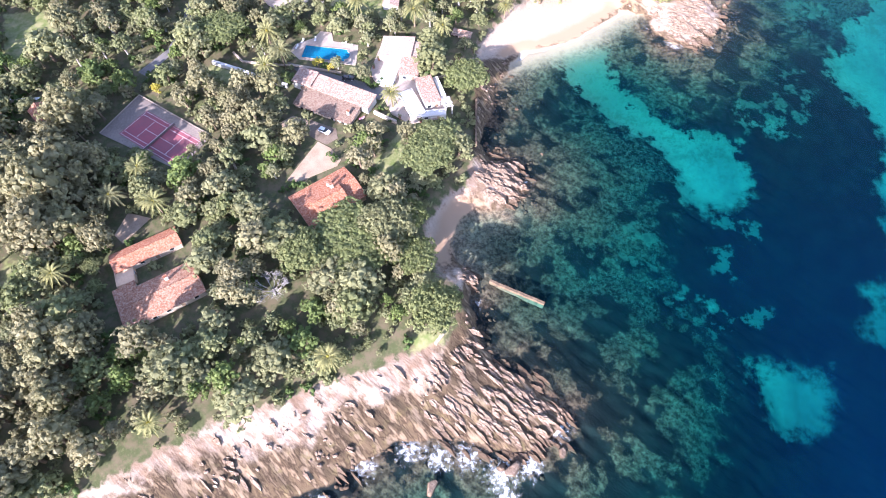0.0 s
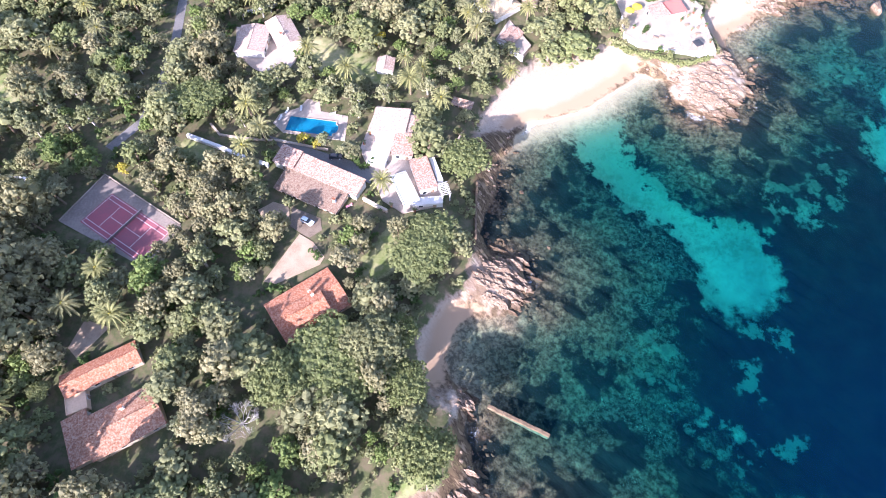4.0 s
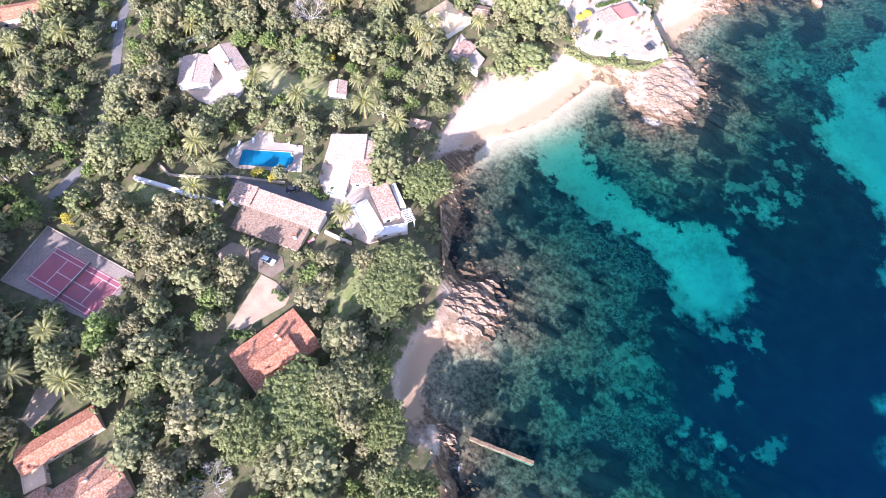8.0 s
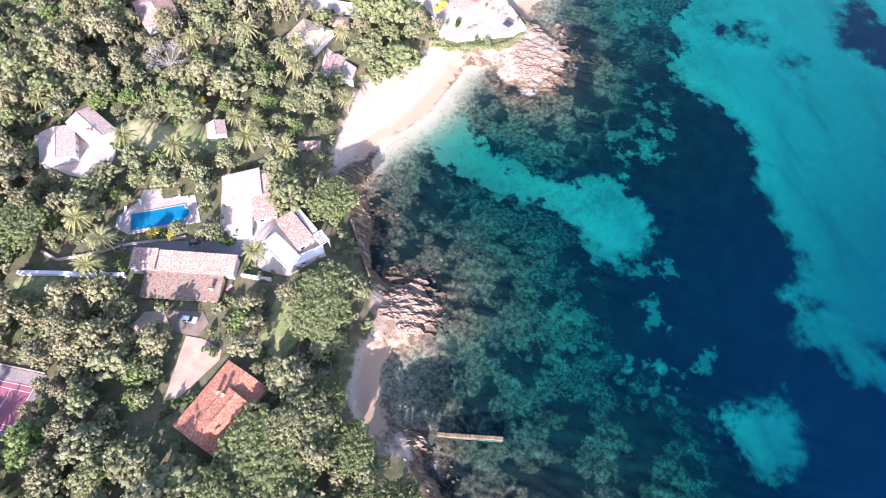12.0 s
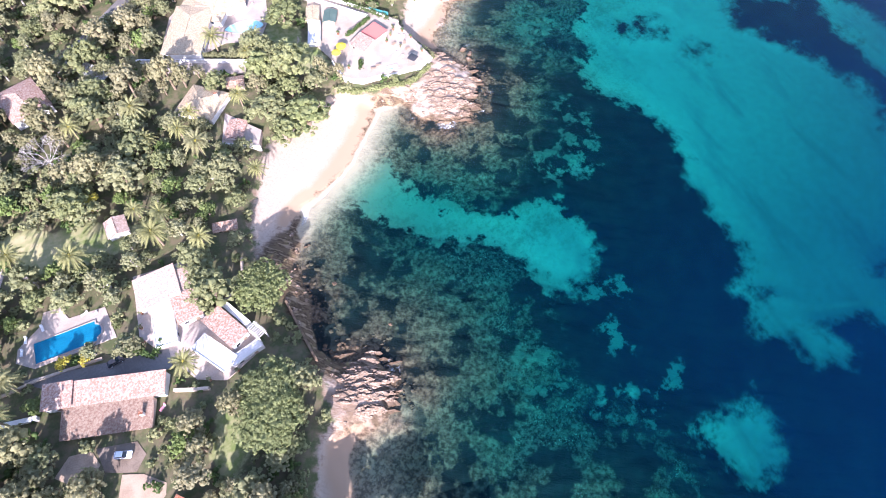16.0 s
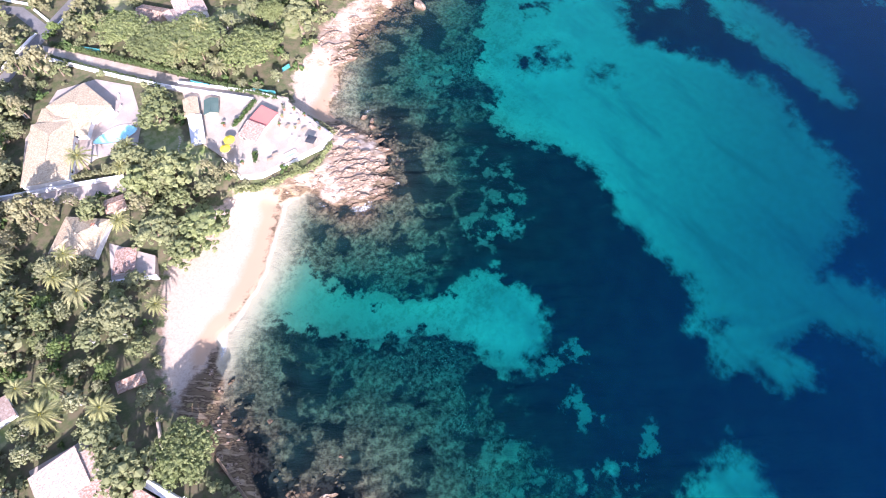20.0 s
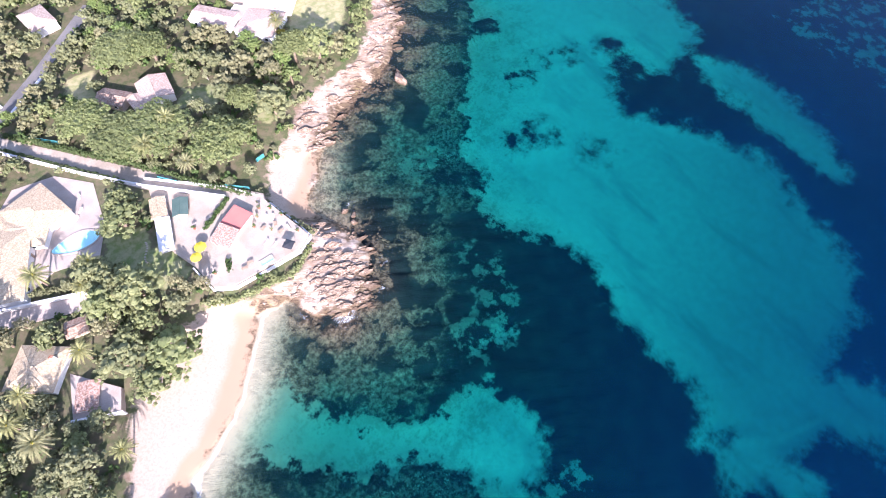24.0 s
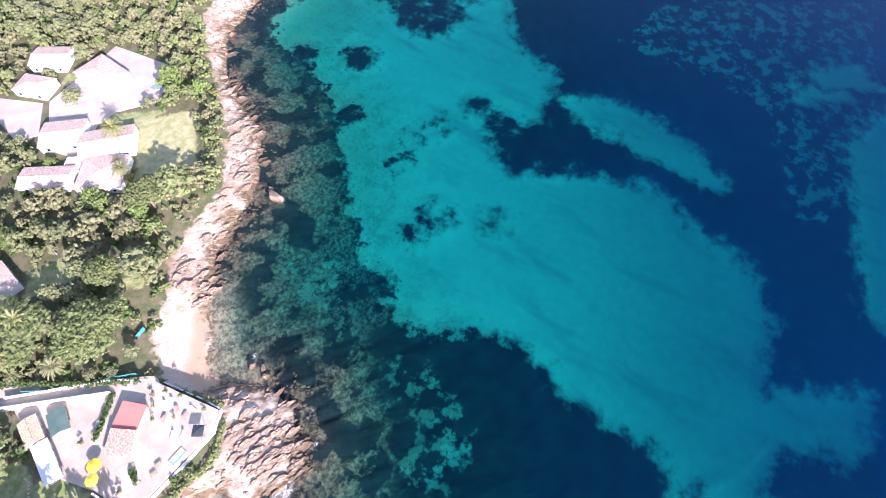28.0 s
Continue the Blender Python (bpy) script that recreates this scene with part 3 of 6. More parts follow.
POOL_DECK = [(-52.9, 164.8), (-46.5, 168.0), (-44.7, 171.6), (-40.5, 170.8), (-39.5, 166.2), (-30.4, 164.2), (-30.5, 153.9), (-50.6, 157.0), (-54.3, 161.1)]
ROADS = [("road_west", 3.3, [(-97.6, 262.1), (-98.2, 225.8), (-95.0, 197.4), (-94.6, 177.4), (-96.4, 161.8), (-104, 150)]),
         ("road_north", 5.0, [(-20, 262), (21.4, 292.2), (32.7, 299.6), (55.0, 312.5), (76.0, 323.9), (110, 345)]),
         ("road_branch", 4.5, [(55.7, 314.0), (54.4, 332.1), (46.2, 343.5), (36, 352)])]


def inside(poly, x, y):
    odd = np.zeros(np.shape(x), bool)
    for (ax, ay), (bx, by) in zip(poly, poly[1:] + poly[:1]):
        if ay != by:
            odd ^= ((ay > y) != (by > y)) & (x < (bx - ax) * (y - ay) / (by - ay) + ax)
    return odd


def away(line, x, y):
    """The distance to a line of points."""
    best = np.full(np.shape(x), 1e9)
    for (ax, ay), (bx, by) in zip(line, line[1:]):
        ex, ey = bx - ax, by - ay
        s = np.clip(((x - ax) * ex + (y - ay) * ey) / (ex * ex + ey * ey + 1e-9), 0, 1)
        best = np.minimum(best, np.hypot(x - ax - s * ex, y - ay - s * ey))
    return best


def signed(poly, x, y):
    """The distance to a closed outline, positive inside."""
    return np.where(inside(poly, x, y), 1, -1) * away(poly + poly[:1], x, y)


def most(polys, x, y):
    return np.max([signed(p, x, y) for p in polys], axis=0)


LAND = COAST_SOUTH + COAST_BAY + COAST_NORTH + FAR_LAND
PLANTED = EDGE_SOUTH + EDGE_NORTH + FAR_LAND
TABLE = np.random.RandomState(7).rand(256, 256)


def wobble(x, y, size):
    """Smooth noise from 0 to 1, with blobs of about that size."""
    u, v = np.asarray(x) / size, np.asarray(y) / size
    i, j = np.floor(u).astype(int), np.floor(v).astype(int)
    a, b = u - i, v - j
    a, b = a * a * (3 - 2 * a), b * b * (3 - 2 * b)
    g = lambda p, q: TABLE[p % 256, q % 256]
    return (g(i, j) * (1 - a) + g(i + 1, j) * a) * (1 - b) + (g(i, j + 1) * (1 - a) + g(i + 1, j + 1) * a) * b


SC, SS = math.cos(radians(STRATA)), math.sin(radians(STRATA))


def relief(x, y):
    """Height of the ground or of the sea bed, and the fields that the materials go by."""
    x, y = np.asarray(x, float), np.asarray(y, float)
    coast = signed(LAND, x, y) + 2.2 * (wobble(x, y, 6) - 0.5) + 1.2 * (wobble(x, y, 2.7) - 0.5)
    veg, beach, strand = signed(PLANTED, x, y), most(BEACHES, x, y), signed(BEACHES[0], x, y)
    sand = np.max([signed(p, x, y) - (3.2 if 5 <= i else 0.0) for i, p in enumerate(SANDS)], axis=0)
    sand = sand - 4.2 * np.clip((42 + coast) / 28, 0, 1)
    sand = np.minimum(sand, np.min([np.maximum((np.hypot(x - a, y - b) - r) * (1.0 if q < -1 else 0.7), q) for a, b, r, q in WEEDS], axis=0))
    patch = np.maximum(most(PATCHY, x, y), -40)
    along, across = x * SC + y * SS, -x * SS + y * SC
    ribs = wobble(along, across * 3.6, 7.0) * 0.6 + wobble(along + 40, across * 3.0, 3.2) * 0.4
    soft = np.clip((beach + 3) / 5, 0, 1)
    bend = across + 3.2 * wobble(x, y, 13) + 1.5 * wobble(x, y, 5)
    ledge = (bend * 0.27) % 1.0
    ledge = np.where(ledge < 0.8, ledge / 0.8, (1 - ledge) / 0.2) - 0.45
    fine = (bend * 0.7 + 0.8 * wobble(along, across, 2.6)) % 1.0 - 0.5
    broken = np.clip(wobble(along + 30, across * 1.7, 6.5) * 2.6 - 0.9, 0, 1)
    ledge = ledge * 0.4 * broken + fine * 0.38 * np.clip(wobble(along, across * 1.5 + 50, 5.0) * 2.4 - 0.7, 0, 1)
    crest = 3.6 - 1.9 * soft
    s = np.clip(coast / np.maximum(coast - np.minimum(veg, 0), 1e-3), 0, 1)
    shore = 0.1 + crest * s ** (0.8 + 0.3 * soft) + (1 - soft) * ((ribs - 0.45) * 0.75 + ledge * 0.65) * np.clip(coast / 3, 0, 1) * np.clip(-veg / 2.5, 0, 1)
    inland = crest + (5.9 - crest) * (1 - np.exp(-np.maximum(veg, 0) / 9)) + 0.3 * (wobble(x, y, 22) - 0.5)
    land = np.where(veg > 0, inland, shore)
    off = np.maximum(-coast, 0)
    deep = 0.2 + 0.065 * np.minimum(off, 22) + 0.07 * np.clip(off - 22, 0, 40) + 0.052 * np.clip(off - 62, 0, 100) + 0.02 * np.clip(off - 162, 0, 300)
    deep = deep + 1.1 * np.clip(off / 25, 0, 1) * np.clip((110 - off) / 50, 0, 1)
    deep = deep + 0.036 * np.clip(120 - y, 0, 110) * np.clip((off - 30) / 40, 0, 1) * np.clip((230 - x) / 70, 0.15, 1)
    deep = deep + np.clip(sand + 4, 0, 8) * 0.16 * np.clip(off / 25, 0, 1)
    deep = deep * (1 - 0.55 * np.clip((strand + 14) / 14, 0, 1))
    deep = deep - (ribs - 0.5) * 1.3 * np.clip(off / 3, 0, 1) * np.clip(1 - sand / 3, 0, 1) * np.clip(1.4 - off / 90, 0, 1) * (1 - np.clip((strand + 18) / 10, 0, 1))
    z = np.where(coast > 0, np.maximum(land, 0.08), -np.maximum(deep, 0.12))
    # The -8.0 term paints cliff shade as dark rock between y 112 and 164.
    return z, dict(coast=coast, veg=veg, sand=sand, reef=most(REEFS, x, y), lawn=most(LAWNS, x, y), dry=most(LAWNS[7:9] + LAWNS[5:6], x, y), beach=beach, tide_shade=coast - 1.9 - 9.0 * np.clip((72 - y) / 14, 0, 1) - 8.0 * np.clip((y - 112) / 8, 0, 1) * np.clip((164 - y) / 8, 0, 1), patch=patch, strand=strand)


def lattice(name, xs, ys, z, fields, material, keep=None):
    """One sheet over the lines xs and ys, with a value of each field at every corner."""
    nx, ny = len(xs), len(ys)
    gx, gy = np.meshgrid(xs, ys)
    co = np.stack([gx, gy, np.broadcast_to(z, gx.shape)], -1).reshape(-1, 3)
    i = np.arange(nx * ny).reshape(ny, nx)
    quads = np.stack([i[:-1, :-1], i[:-1, 1:], i[1:, 1:], i[1:, :-1]], -1).reshape(-1, 4)
    if keep is not None:
        quads = quads[keep.ravel()[quads].any(1)]
    used, back = np.unique(quads, return_inverse=True)
    quads = back.reshape(-1, 4)
    me = bpy.data.meshes.new(name)
    me.vertices.add(len(used)), me.loops.add(quads.size), me.polygons.add(len(quads))
    me.vertices.foreach_set("co", co[used].ravel())
    me.loops.foreach_set("vertex_index", quads.ravel())
    me.polygons.foreach_set("loop_start", np.arange(0, quads.size, 4))
    me.update(calc_edges=True)
    me.polygons.foreach_set("use_smooth", np.ones(len(quads), bool))
    for key, v in fields.items():
        me.attributes.new(key, "FLOAT", "POINT").data.foreach_set("value", np.asarray(v, np.float32).ravel()[used])
    me.materials.append(material)
    return new(name, me)


def lines(lo, hi, step, far):
    out = list(np.arange(lo, hi + 0.01, step))
    grow, a, b = step, lo, hi
    while a > -far or b < far:
        grow *= 1.35
        a, b = max(a - grow, -far - 1), min(b + grow, far + 1)
        out = [a] + out + [b]
    return np.array(sorted(set(out)))


def finer(line, *spans):
    """The lines with one more between each two inside the spans."""
    more = [(p + q) / 2 for p, q in zip(line, line[1:]) if any(lo < p < hi for lo, hi in spans)]
    return np.array(sorted([*line, *more]))


XS = finer(lines(-185, 345, 1.25, 3200), (-72, 36), (74, 114))
YS = finer(lines(-25, 425, 1.25, 3200), (8, 62), (97, 118), (166, 201))
GX, GY = np.meshgrid(XS, YS)
GZ, FIELDS = relief(GX, GY)


def ground(x, y):
    """The height of the sheet at a place."""
    i, j = min(max(int(np.searchsorted(XS, x)), 1), len(XS) - 1), min(max(int(np.searchsorted(YS, y)), 1), len(YS) - 1)
    a, b = (x - XS[i - 1]) / (XS[i] - XS[i - 1]), (y - YS[j - 1]) / (YS[j] - YS[j - 1])
    return float((GZ[j - 1, i - 1] * (1 - a) + GZ[j - 1, i] * a) * (1 - b) + (GZ[j, i - 1] * (1 - a) + GZ[j, i] * a) * b)


tagged(lattice("ground", XS, YS, GZ, FIELDS, MAT["ground"]), "wooded land, granite shore and sandy sea bed in one sheet", "ground", kind="structure")
FOAM = [(5, 25, 5), (13, 21, 5.5), (20, 23, 5), (-20, 24, 5), (-9, 27, 5), (28, 32, 5), (9, 66, 3), (9, 56, 2.5), (-2, 25, 5), (-30, 14, 5), (14, 16, 5), (26, 108, 3.2), (24, 112, 2.5), (107, 176, 2.5), (86.5, 171.5, 5), (78, 180, 2.5),
        (108, 188, 2), (22, 154, 1.2), (6, 73, 2.5), (4, 78, 1.5), (115, 199, 2.5), (190, 240, 2), (200, 252, 1.5), (168, 227, 2), (100, 169, 2), (0, 26, 3), (20, 150, 1)]
SX, SY = lines(-150, 345, 2.0, 3200), lines(-25, 330, 2.0, 3200)
WX, WY = np.meshgrid(SX, SY)
WZ, WF = relief(WX, WY)
foam = np.max([r - np.hypot(WX - x, WY - y) for x, y, r in FOAM], axis=0) - 0.9
foam = np.maximum(foam, -5.0 - np.abs(WF["coast"] + 0.8) * 1.5)
tagged(lattice("water", SX, SY, 0.0, dict(depth=np.maximum(-WZ, 0.05), foam=foam, coast=WF["coast"], strand=WF["strand"]), MAT["sea"], WF["coast"] < 4), "clear turquoise to deep blue sea with light foam at the rocks", "sea", kind="structure")


# ---- building helpers ----
def mesh_of(name, bm, material, smooth=False):
    me = bpy.data.meshes.new(name)
    bmesh.ops.recalc_face_normals(bm, faces=bm.faces)
    bm.to_mesh(me)
    bm.free()
    for m in material if isinstance(material, (list, tuple)) else [material]:
        me.materials.append(MAT[m] if isinstance(m, str) else m)
    if smooth:
        me.polygons.foreach_set("use_smooth", np.ones(len(me.polygons), bool))
    return me


def part(name, bm, material, parent, label="", smooth=False):
    ob = new(name, mesh_of(name, bm, material, smooth))
    ob.parent = parent
    return tagged(ob, label) if label else ob


def stand(name, x, y, z, turn=0.0, label="", category="", group="", kind=""):
    ob = new(name)
    ob.empty_display_size = 0.3
    ob.matrix_basis = pose(x, y, z, 0, 0, turn)
    return tagged(ob, label, category, group, kind)


def box(bm, x0, y0, z0, x1, y1, z1, bevel=0.0):
    m = Matrix.Translation(((x0 + x1) / 2, (y0 + y1) / 2, (z0 + z1) / 2)) @ Matrix.Diagonal((x1 - x0, y1 - y0, z1 - z0, 1))
    made = bmesh.ops.create_cube(bm, size=1, matrix=m)["verts"]
    if bevel:
        edges = {e for v in made for e in v.link_edges}
        bmesh.ops.bevel(bm, geom=list(edges), offset=bevel, segments=1, affect="EDGES")
    return bm


def boxed(*b, bevel=0.0):
    return box(bmesh.new(), *b, bevel=bevel)


def prism(poly, z0, z1):
    bm = bmesh.new()
    low, top = [bm.verts.new((x, y, z0)) for x, y in poly], [bm.verts.new((x, y, z1)) for x, y in poly]
    bm.faces.new(low), bm.faces.new(top)
    for i in range(len(poly)):
        j = (i + 1) % len(poly)
        bm.faces.new((low[i], low[j], top[j], top[i]))
    bmesh.ops.triangulate(bm, faces=[f for f in bm.faces if len(f.verts) > 4])
    return bm


def rod(bm, a, b, r, sides=6, r2=None):
    a, b = Vector(a), Vector(b)
    m = Matrix.Translation((a + b) / 2) @ (b - a).to_track_quat("Z", "Y").to_matrix().to_4x4()
    bmesh.ops.create_cone(bm, cap_ends=True, segments=sides, radius1=r, radius2=r if r2 is None else r2, depth=(b - a).length, matrix=m)
    return bm


def ribbon(line, width, z_of, lift, thick=0.3):
    """A strip of road along a line, laid over the ground."""
    bm, rows = bmesh.new(), []
    pts = []
    for (ax, ay), (bx, by) in zip(line, line[1:]):
        n = max(2, int(math.hypot(bx - ax, by - ay) / 4))
        pts += [(ax + (bx - ax) * i / n, ay + (by - ay) * i / n) for i in range(n)]
    pts.append(line[-1])
    for i, (x, y) in enumerate(pts):
        (ax, ay), (bx, by) = pts[max(i - 1, 0)], pts[min(i + 1, len(pts) - 1)]
        d = Vector((bx - ax, by - ay)).normalized()
        z = max(z_of(x + s * width / 2 * -d.y, y + s * width / 2 * d.x) for s in (-1, 0, 1)) + lift
        rows.append([bm.verts.new((x + s * width / 2 * -d.y, y + s * width / 2 * d.x, z - h)) for h in (0, thick) for s in (-1, 1)])
    for a, b in zip(rows, rows[1:]):
        bm.faces.new((a[0], a[1], b[1], b[0])), bm.faces.new((a[0], b[0], b[2], a[2])), bm.faces.new((a[1], a[3], b[3], b[1]))
    return bm


HARD, LEVEL = [], {}      # outlines where nothing is planted; heights of the pavings
for name, m, poly in PAVED:
    level = max(ground(x, y) for x, y in poly) + 0.08
    LEVEL.setdefault(name, []).append(level)
    ob = new(name, mesh_of(name, prism(poly, level - 2.5, level), m))
    tagged(ob, {"terrace": "pale stone terrace beside a house", "patio": "white walled patio above the rocks", "driveway": "sandy gravel driveway in dappled shade",
                "forecourt": "grey asphalt forecourt beside a long roof", "lane": "pale narrow lane between garden walls", "yard": "yard ground beside a house",
                "tennis_surround": "worn grey surround of a tennis court"}[name], "pavement", kind="structure")
    HARD.append(poly)
for name, width, line in ROADS:
    ob = new(name, mesh_of(name, ribbon(line, width, ground, 0.07), "asphalt"))
    tagged(ob, "narrow grey asphalt road between trees", "road", kind="structure")


# ---- houses ----
def slope(bm, a, b, c, d, uv, thick=0.16):
    """A roof slope: eave a to b, ridge c (over b) to d (over a). The UV runs in metres, u down the slope."""
    a, b, c, d = (Vector(p) for p in (a, b, c, d))
    n = (b - a).cross(c - a).normalized() * thick
    top = [bm.verts.new(p + n) for p in (a, b, c, d)]
    low = [bm.verts.new(p) for p in (a, b, c, d)]
    faces = [bm.faces.new(top)] if (c - d).length > 0.05 else [bm.faces.new(top[:3])]
    if len(faces[0].verts) == 3:
        bm.verts.remove(top[3]), bm.verts.remove(low[3])
        top, low = top[:3], low[:3]
    k = len(top)
    for i in range(k):
        faces.append(bm.faces.new((top[i], top[(i + 1) % k], low[(i + 1) % k], low[i])))
    faces.append(bm.faces.new(low[::-1]))
    e = (b - a).normalized()
    f = n.normalized().cross(e)
    for face in faces:
        for l in face.loops:
            l[uv].uv = ((l.vert.co - a).dot(f), (l.vert.co - a).dot(e))
    return bm


def roof_part(parent, corners, material, label=""):
    bm = bmesh.new()
    uv = bm.loops.layers.uv.new("UVMap")
    slope(bm, *corners, uv)
    me = bpy.data.meshes.new("roof_slope")
    bm.to_mesh(me)
    bm.free()
    me.materials.append(MAT[material])
    ob = new("roof_slope", me)
    ob.parent = parent
    return ob


def house(rect, eave, rise, kind, wall="white", tile="tile_red", label="", over=0.35, openings=2, name="house", chimney=None, category="house", base=None):
    """A building on a rectangle (x, y, length, depth, turn): gable along the length, hip, mono (high on +y), or flat with a parapet."""
    x, y, L, D, turn = rect
    if D > L and kind != "mono":
        L, D, turn = D, L, turn + 90
    g = min(ground(x + u * L * 0.45 * math.cos(radians(turn)) - v * D * 0.45 * math.sin(radians(turn)),
                   y + u * L * 0.45 * math.sin(radians(turn)) + v * D * 0.45 * math.cos(radians(turn))) for u in (-1, 1) for v in (-1, 1))
    h = stand(name, x, y, g - 0.4, turn, label, category)
    e, a, b = eave - g + 0.4, L / 2, D / 2
    o = over
    walls = bmesh.new()
    box(walls, -a + o, -b + o, 0, a - o, b - o, e - 0.02)
    if kind == "gable":
        for s in (-1, 1):
            v = [walls.verts.new((s * (a - o), y_, z_)) for y_, z_ in ((-b + o, e - 0.02), (b - o, e - 0.02), (0, e + rise * (b - o) / b - 0.05))]
            w = [walls.verts.new((s * (a - o - 0.25), p.co.y, p.co.z)) for p in v]
            walls.faces.new(v), walls.faces.new(w)
            for i in range(3):
                walls.faces.new((v[i], v[(i + 1) % 3], w[(i + 1) % 3], w[i]))
    part("wall_block", walls, wall, h)
    if kind == "gable":
        for s in (1, -1):
            roof_part(h, [(-s * a, -s * b, e - 0.12), (s * a, -s * b, e - 0.12), (s * a, 0, e + rise), (-s * a, 0, e + rise)], tile)
        part("ridge", rod(bmesh.new(), (-a, 0, e + rise + 0.12), (a, 0, e + rise + 0.12), 0.16), tile, h)
    elif kind == "hip":
        r = max(a - b, 0.3)
        for s in (1, -1):
            roof_part(h, [(-s * a, -s * b, e - 0.05), (s * a, -s * b, e - 0.05), (s * r, 0, e + rise), (-s * r, 0, e + rise)], tile)
            roof_part(h, [(s * a, -s * b, e - 0.05), (s * a, s * b, e - 0.05), (s * r, 0, e + rise), (s * r, 0, e + rise)], tile)
        part("ridge", rod(bmesh.new(), (-r, 0, e + rise + 0.1), (r, 0, e + rise + 0.1), 0.16), tile, h)
    elif kind == "mono":
        fill = bmesh.new()
        box(fill, -a + o, b - o - 0.3, e - 0.05, a - o, b - o, e + rise * (D - o) / D - 0.05)
        part("upper_wall", fill, wall, h)
        roof_part(h, [(-a, -b, e), (a, -b, e), (a, b, e + rise), (-a, b, e + rise)], tile)
    else:
        part("roof_deck", boxed(-a + o + 0.2, -b + o + 0.2, e - 0.02, a - o - 0.2, b - o - 0.2, e + 0.06), tile, h)
        for q in ((-a + o, -b + o, a - o, -b + o + 0.2), (-a + o, b - o - 0.2, a - o, b - o), (-a + o, -b + o + 0.2, -a + o + 0.2, b - o - 0.2), (a - o - 0.2, -b + o + 0.2, a - o, b - o - 0.2)):
            part("parapet", boxed(q[0], q[1], e - 0.02, q[2], q[3], e + 0.28, bevel=0.04), wall, h)
    ground_level = 0.4
    for side in (-1, 1):
        for i in range(openings):
            u = (-0.5 + (i + 0.5) / openings) * (L - 2 * o) * 0.92
            door = i == openings // 2 and side < 0
            w2, lo, hi = (0.55, ground_level, ground_level + 2.05) if door else (0.6, ground_level + 0.95, ground_level + 2.1)
            if hi > e - 0.2:
                lo, hi = lo - (hi - e + 0.2), e - 0.2
            y0 = side * (b - o)
            k = part("door" if door else "window", boxed(u - w2, y0 - 0.03, lo, u + w2, y0 + 0.03, hi), "wood" if door else "glass", h)
            fr = bmesh.new()
            for q in ((u - w2 - 0.09, lo - 0.09, u - w2, hi + 0.09), (u + w2, lo - 0.09, u + w2 + 0.09, hi + 0.09), (u - w2, hi, u + w2, hi + 0.09), (u - w2, lo - 0.09, u + w2, lo)):
                box(fr, q[0], y0 - 0.07, q[1], q[2], y0 + 0.07, q[3])
            part("frame", fr, "frame", k)
    for cx, cy in chimney or ():
        c = part("chimney", boxed(cx - 0.45, cy - 0.35, e - 0.3, cx + 0.45, cy + 0.35, e + rise + 1.0, bevel=0.03), "white", h)
        part("chimney_cap", boxed(cx - 0.55, cy - 0.45, e + rise + 1.06, cx + 0.55, cy + 0.45, e + rise + 1.16), "tile_red", c)
    HARD.append([(x + u * (a + 0.5) * math.cos(radians(turn)) - v * (b + 0.5) * math.sin(radians(turn)), y + u * (a + 0.5) * math.sin(radians(turn)) + v * (b + 0.5) * math.cos(radians(turn)))
                 for u, v in ((-1, -1), (1, -1), (1, 1), (-1, 1))])
    return h


house((-83.2, 79.1, 18.6, 6.5, 30.6), 8.3, 1.1, "gable", "cream", "tile_red", "long terracotta-tiled wing of an old villa among trees", openings=4)
house((-73.9, 66.6, 17.0, 11.2, 31.5), 8.3, 1.6, "gable", "cream", "tile_lichen", "main house with a wide reddish lichened tile roof", openings=4, chimney=[(1.0, 2.6)])
house((-83.2, 62.6, 12.4, 6.2, -60.0), 7.9, 0.7, "mono", "cream", "tile_lichen", "low side wing under reddish tiles", openings=3)
house((-87.3, 71.6, 5.6, 6.8, 24.0), 7.6, 0.4, "flat", "ochre", "ochre", "sunny ochre roof terrace between two tiled wings", openings=1)
house((-34.5, 97.0, 13.1, 19.2, -54.1), 8.0, 1.5, "gable", "ochre", "tile_red", "orange tiled house beside tall pines", openings=4, chimney=[(2.0, 2.5)])
house((-33.9, 95.2, 6.5, 9.9, -57.5), 9.7, 0.9, "gable", "ochre", "tile_red", "raised upper storey with an orange tiled roof", openings=2, chimney=[(2.6, 2.6)])
house((-35.9, 139.9, 28.0, 6.2, -26.1), 8.3, 0.9, "mono", "white", "tile_pale", "long house with pale mottled tile roof", openings=6)
house((-38.4, 133.6, 21.8, 7.6, -25.2), 7.0, 1.2, "mono", "cream", "tile_brown", "lower lean-to with brown tile roof in dappled shade", openings=5, chimney=[(8.5, -0.5)])
house((-46.4, 144.9, 7.2, 6.6, -24.0), 8.9, 0.7, "mono", "white", "tile_pale", "raised end of a long house under pale mottled tiles", openings=1)
house((-16.2, 160.2, 10.2, 11.6, -98.0), 8.3, 0.9, "mono", "white", "tile_white", "white house with a broad bleached tile roof", openings=3)
house((-8.9, 158.3, 7.6, 3.6, 82.0), 8.3, 0.5, "mono", "white", "tile_white", "narrow seaward slope of a white house", openings=2)
house((-11.6, 150.6, 6.8, 8.6, -6.0), 8.2, 0.7, "mono", "white", "tile_pale", "middle wing of a white house with pinkish tiles", openings=2)
house((-18.6, 149.6, 6.4, 13.0, -13.0), 7.2, 0.4, "flat", "white", "white", "white roof terrace with parapet", openings=3)
house((-5.3, 139.2, 5.8, 11.6, 18.0), 8.6, 0.7, "mono", "white", "tile_pale", "white house by the shore with a pinkish tile roof", openings=2)
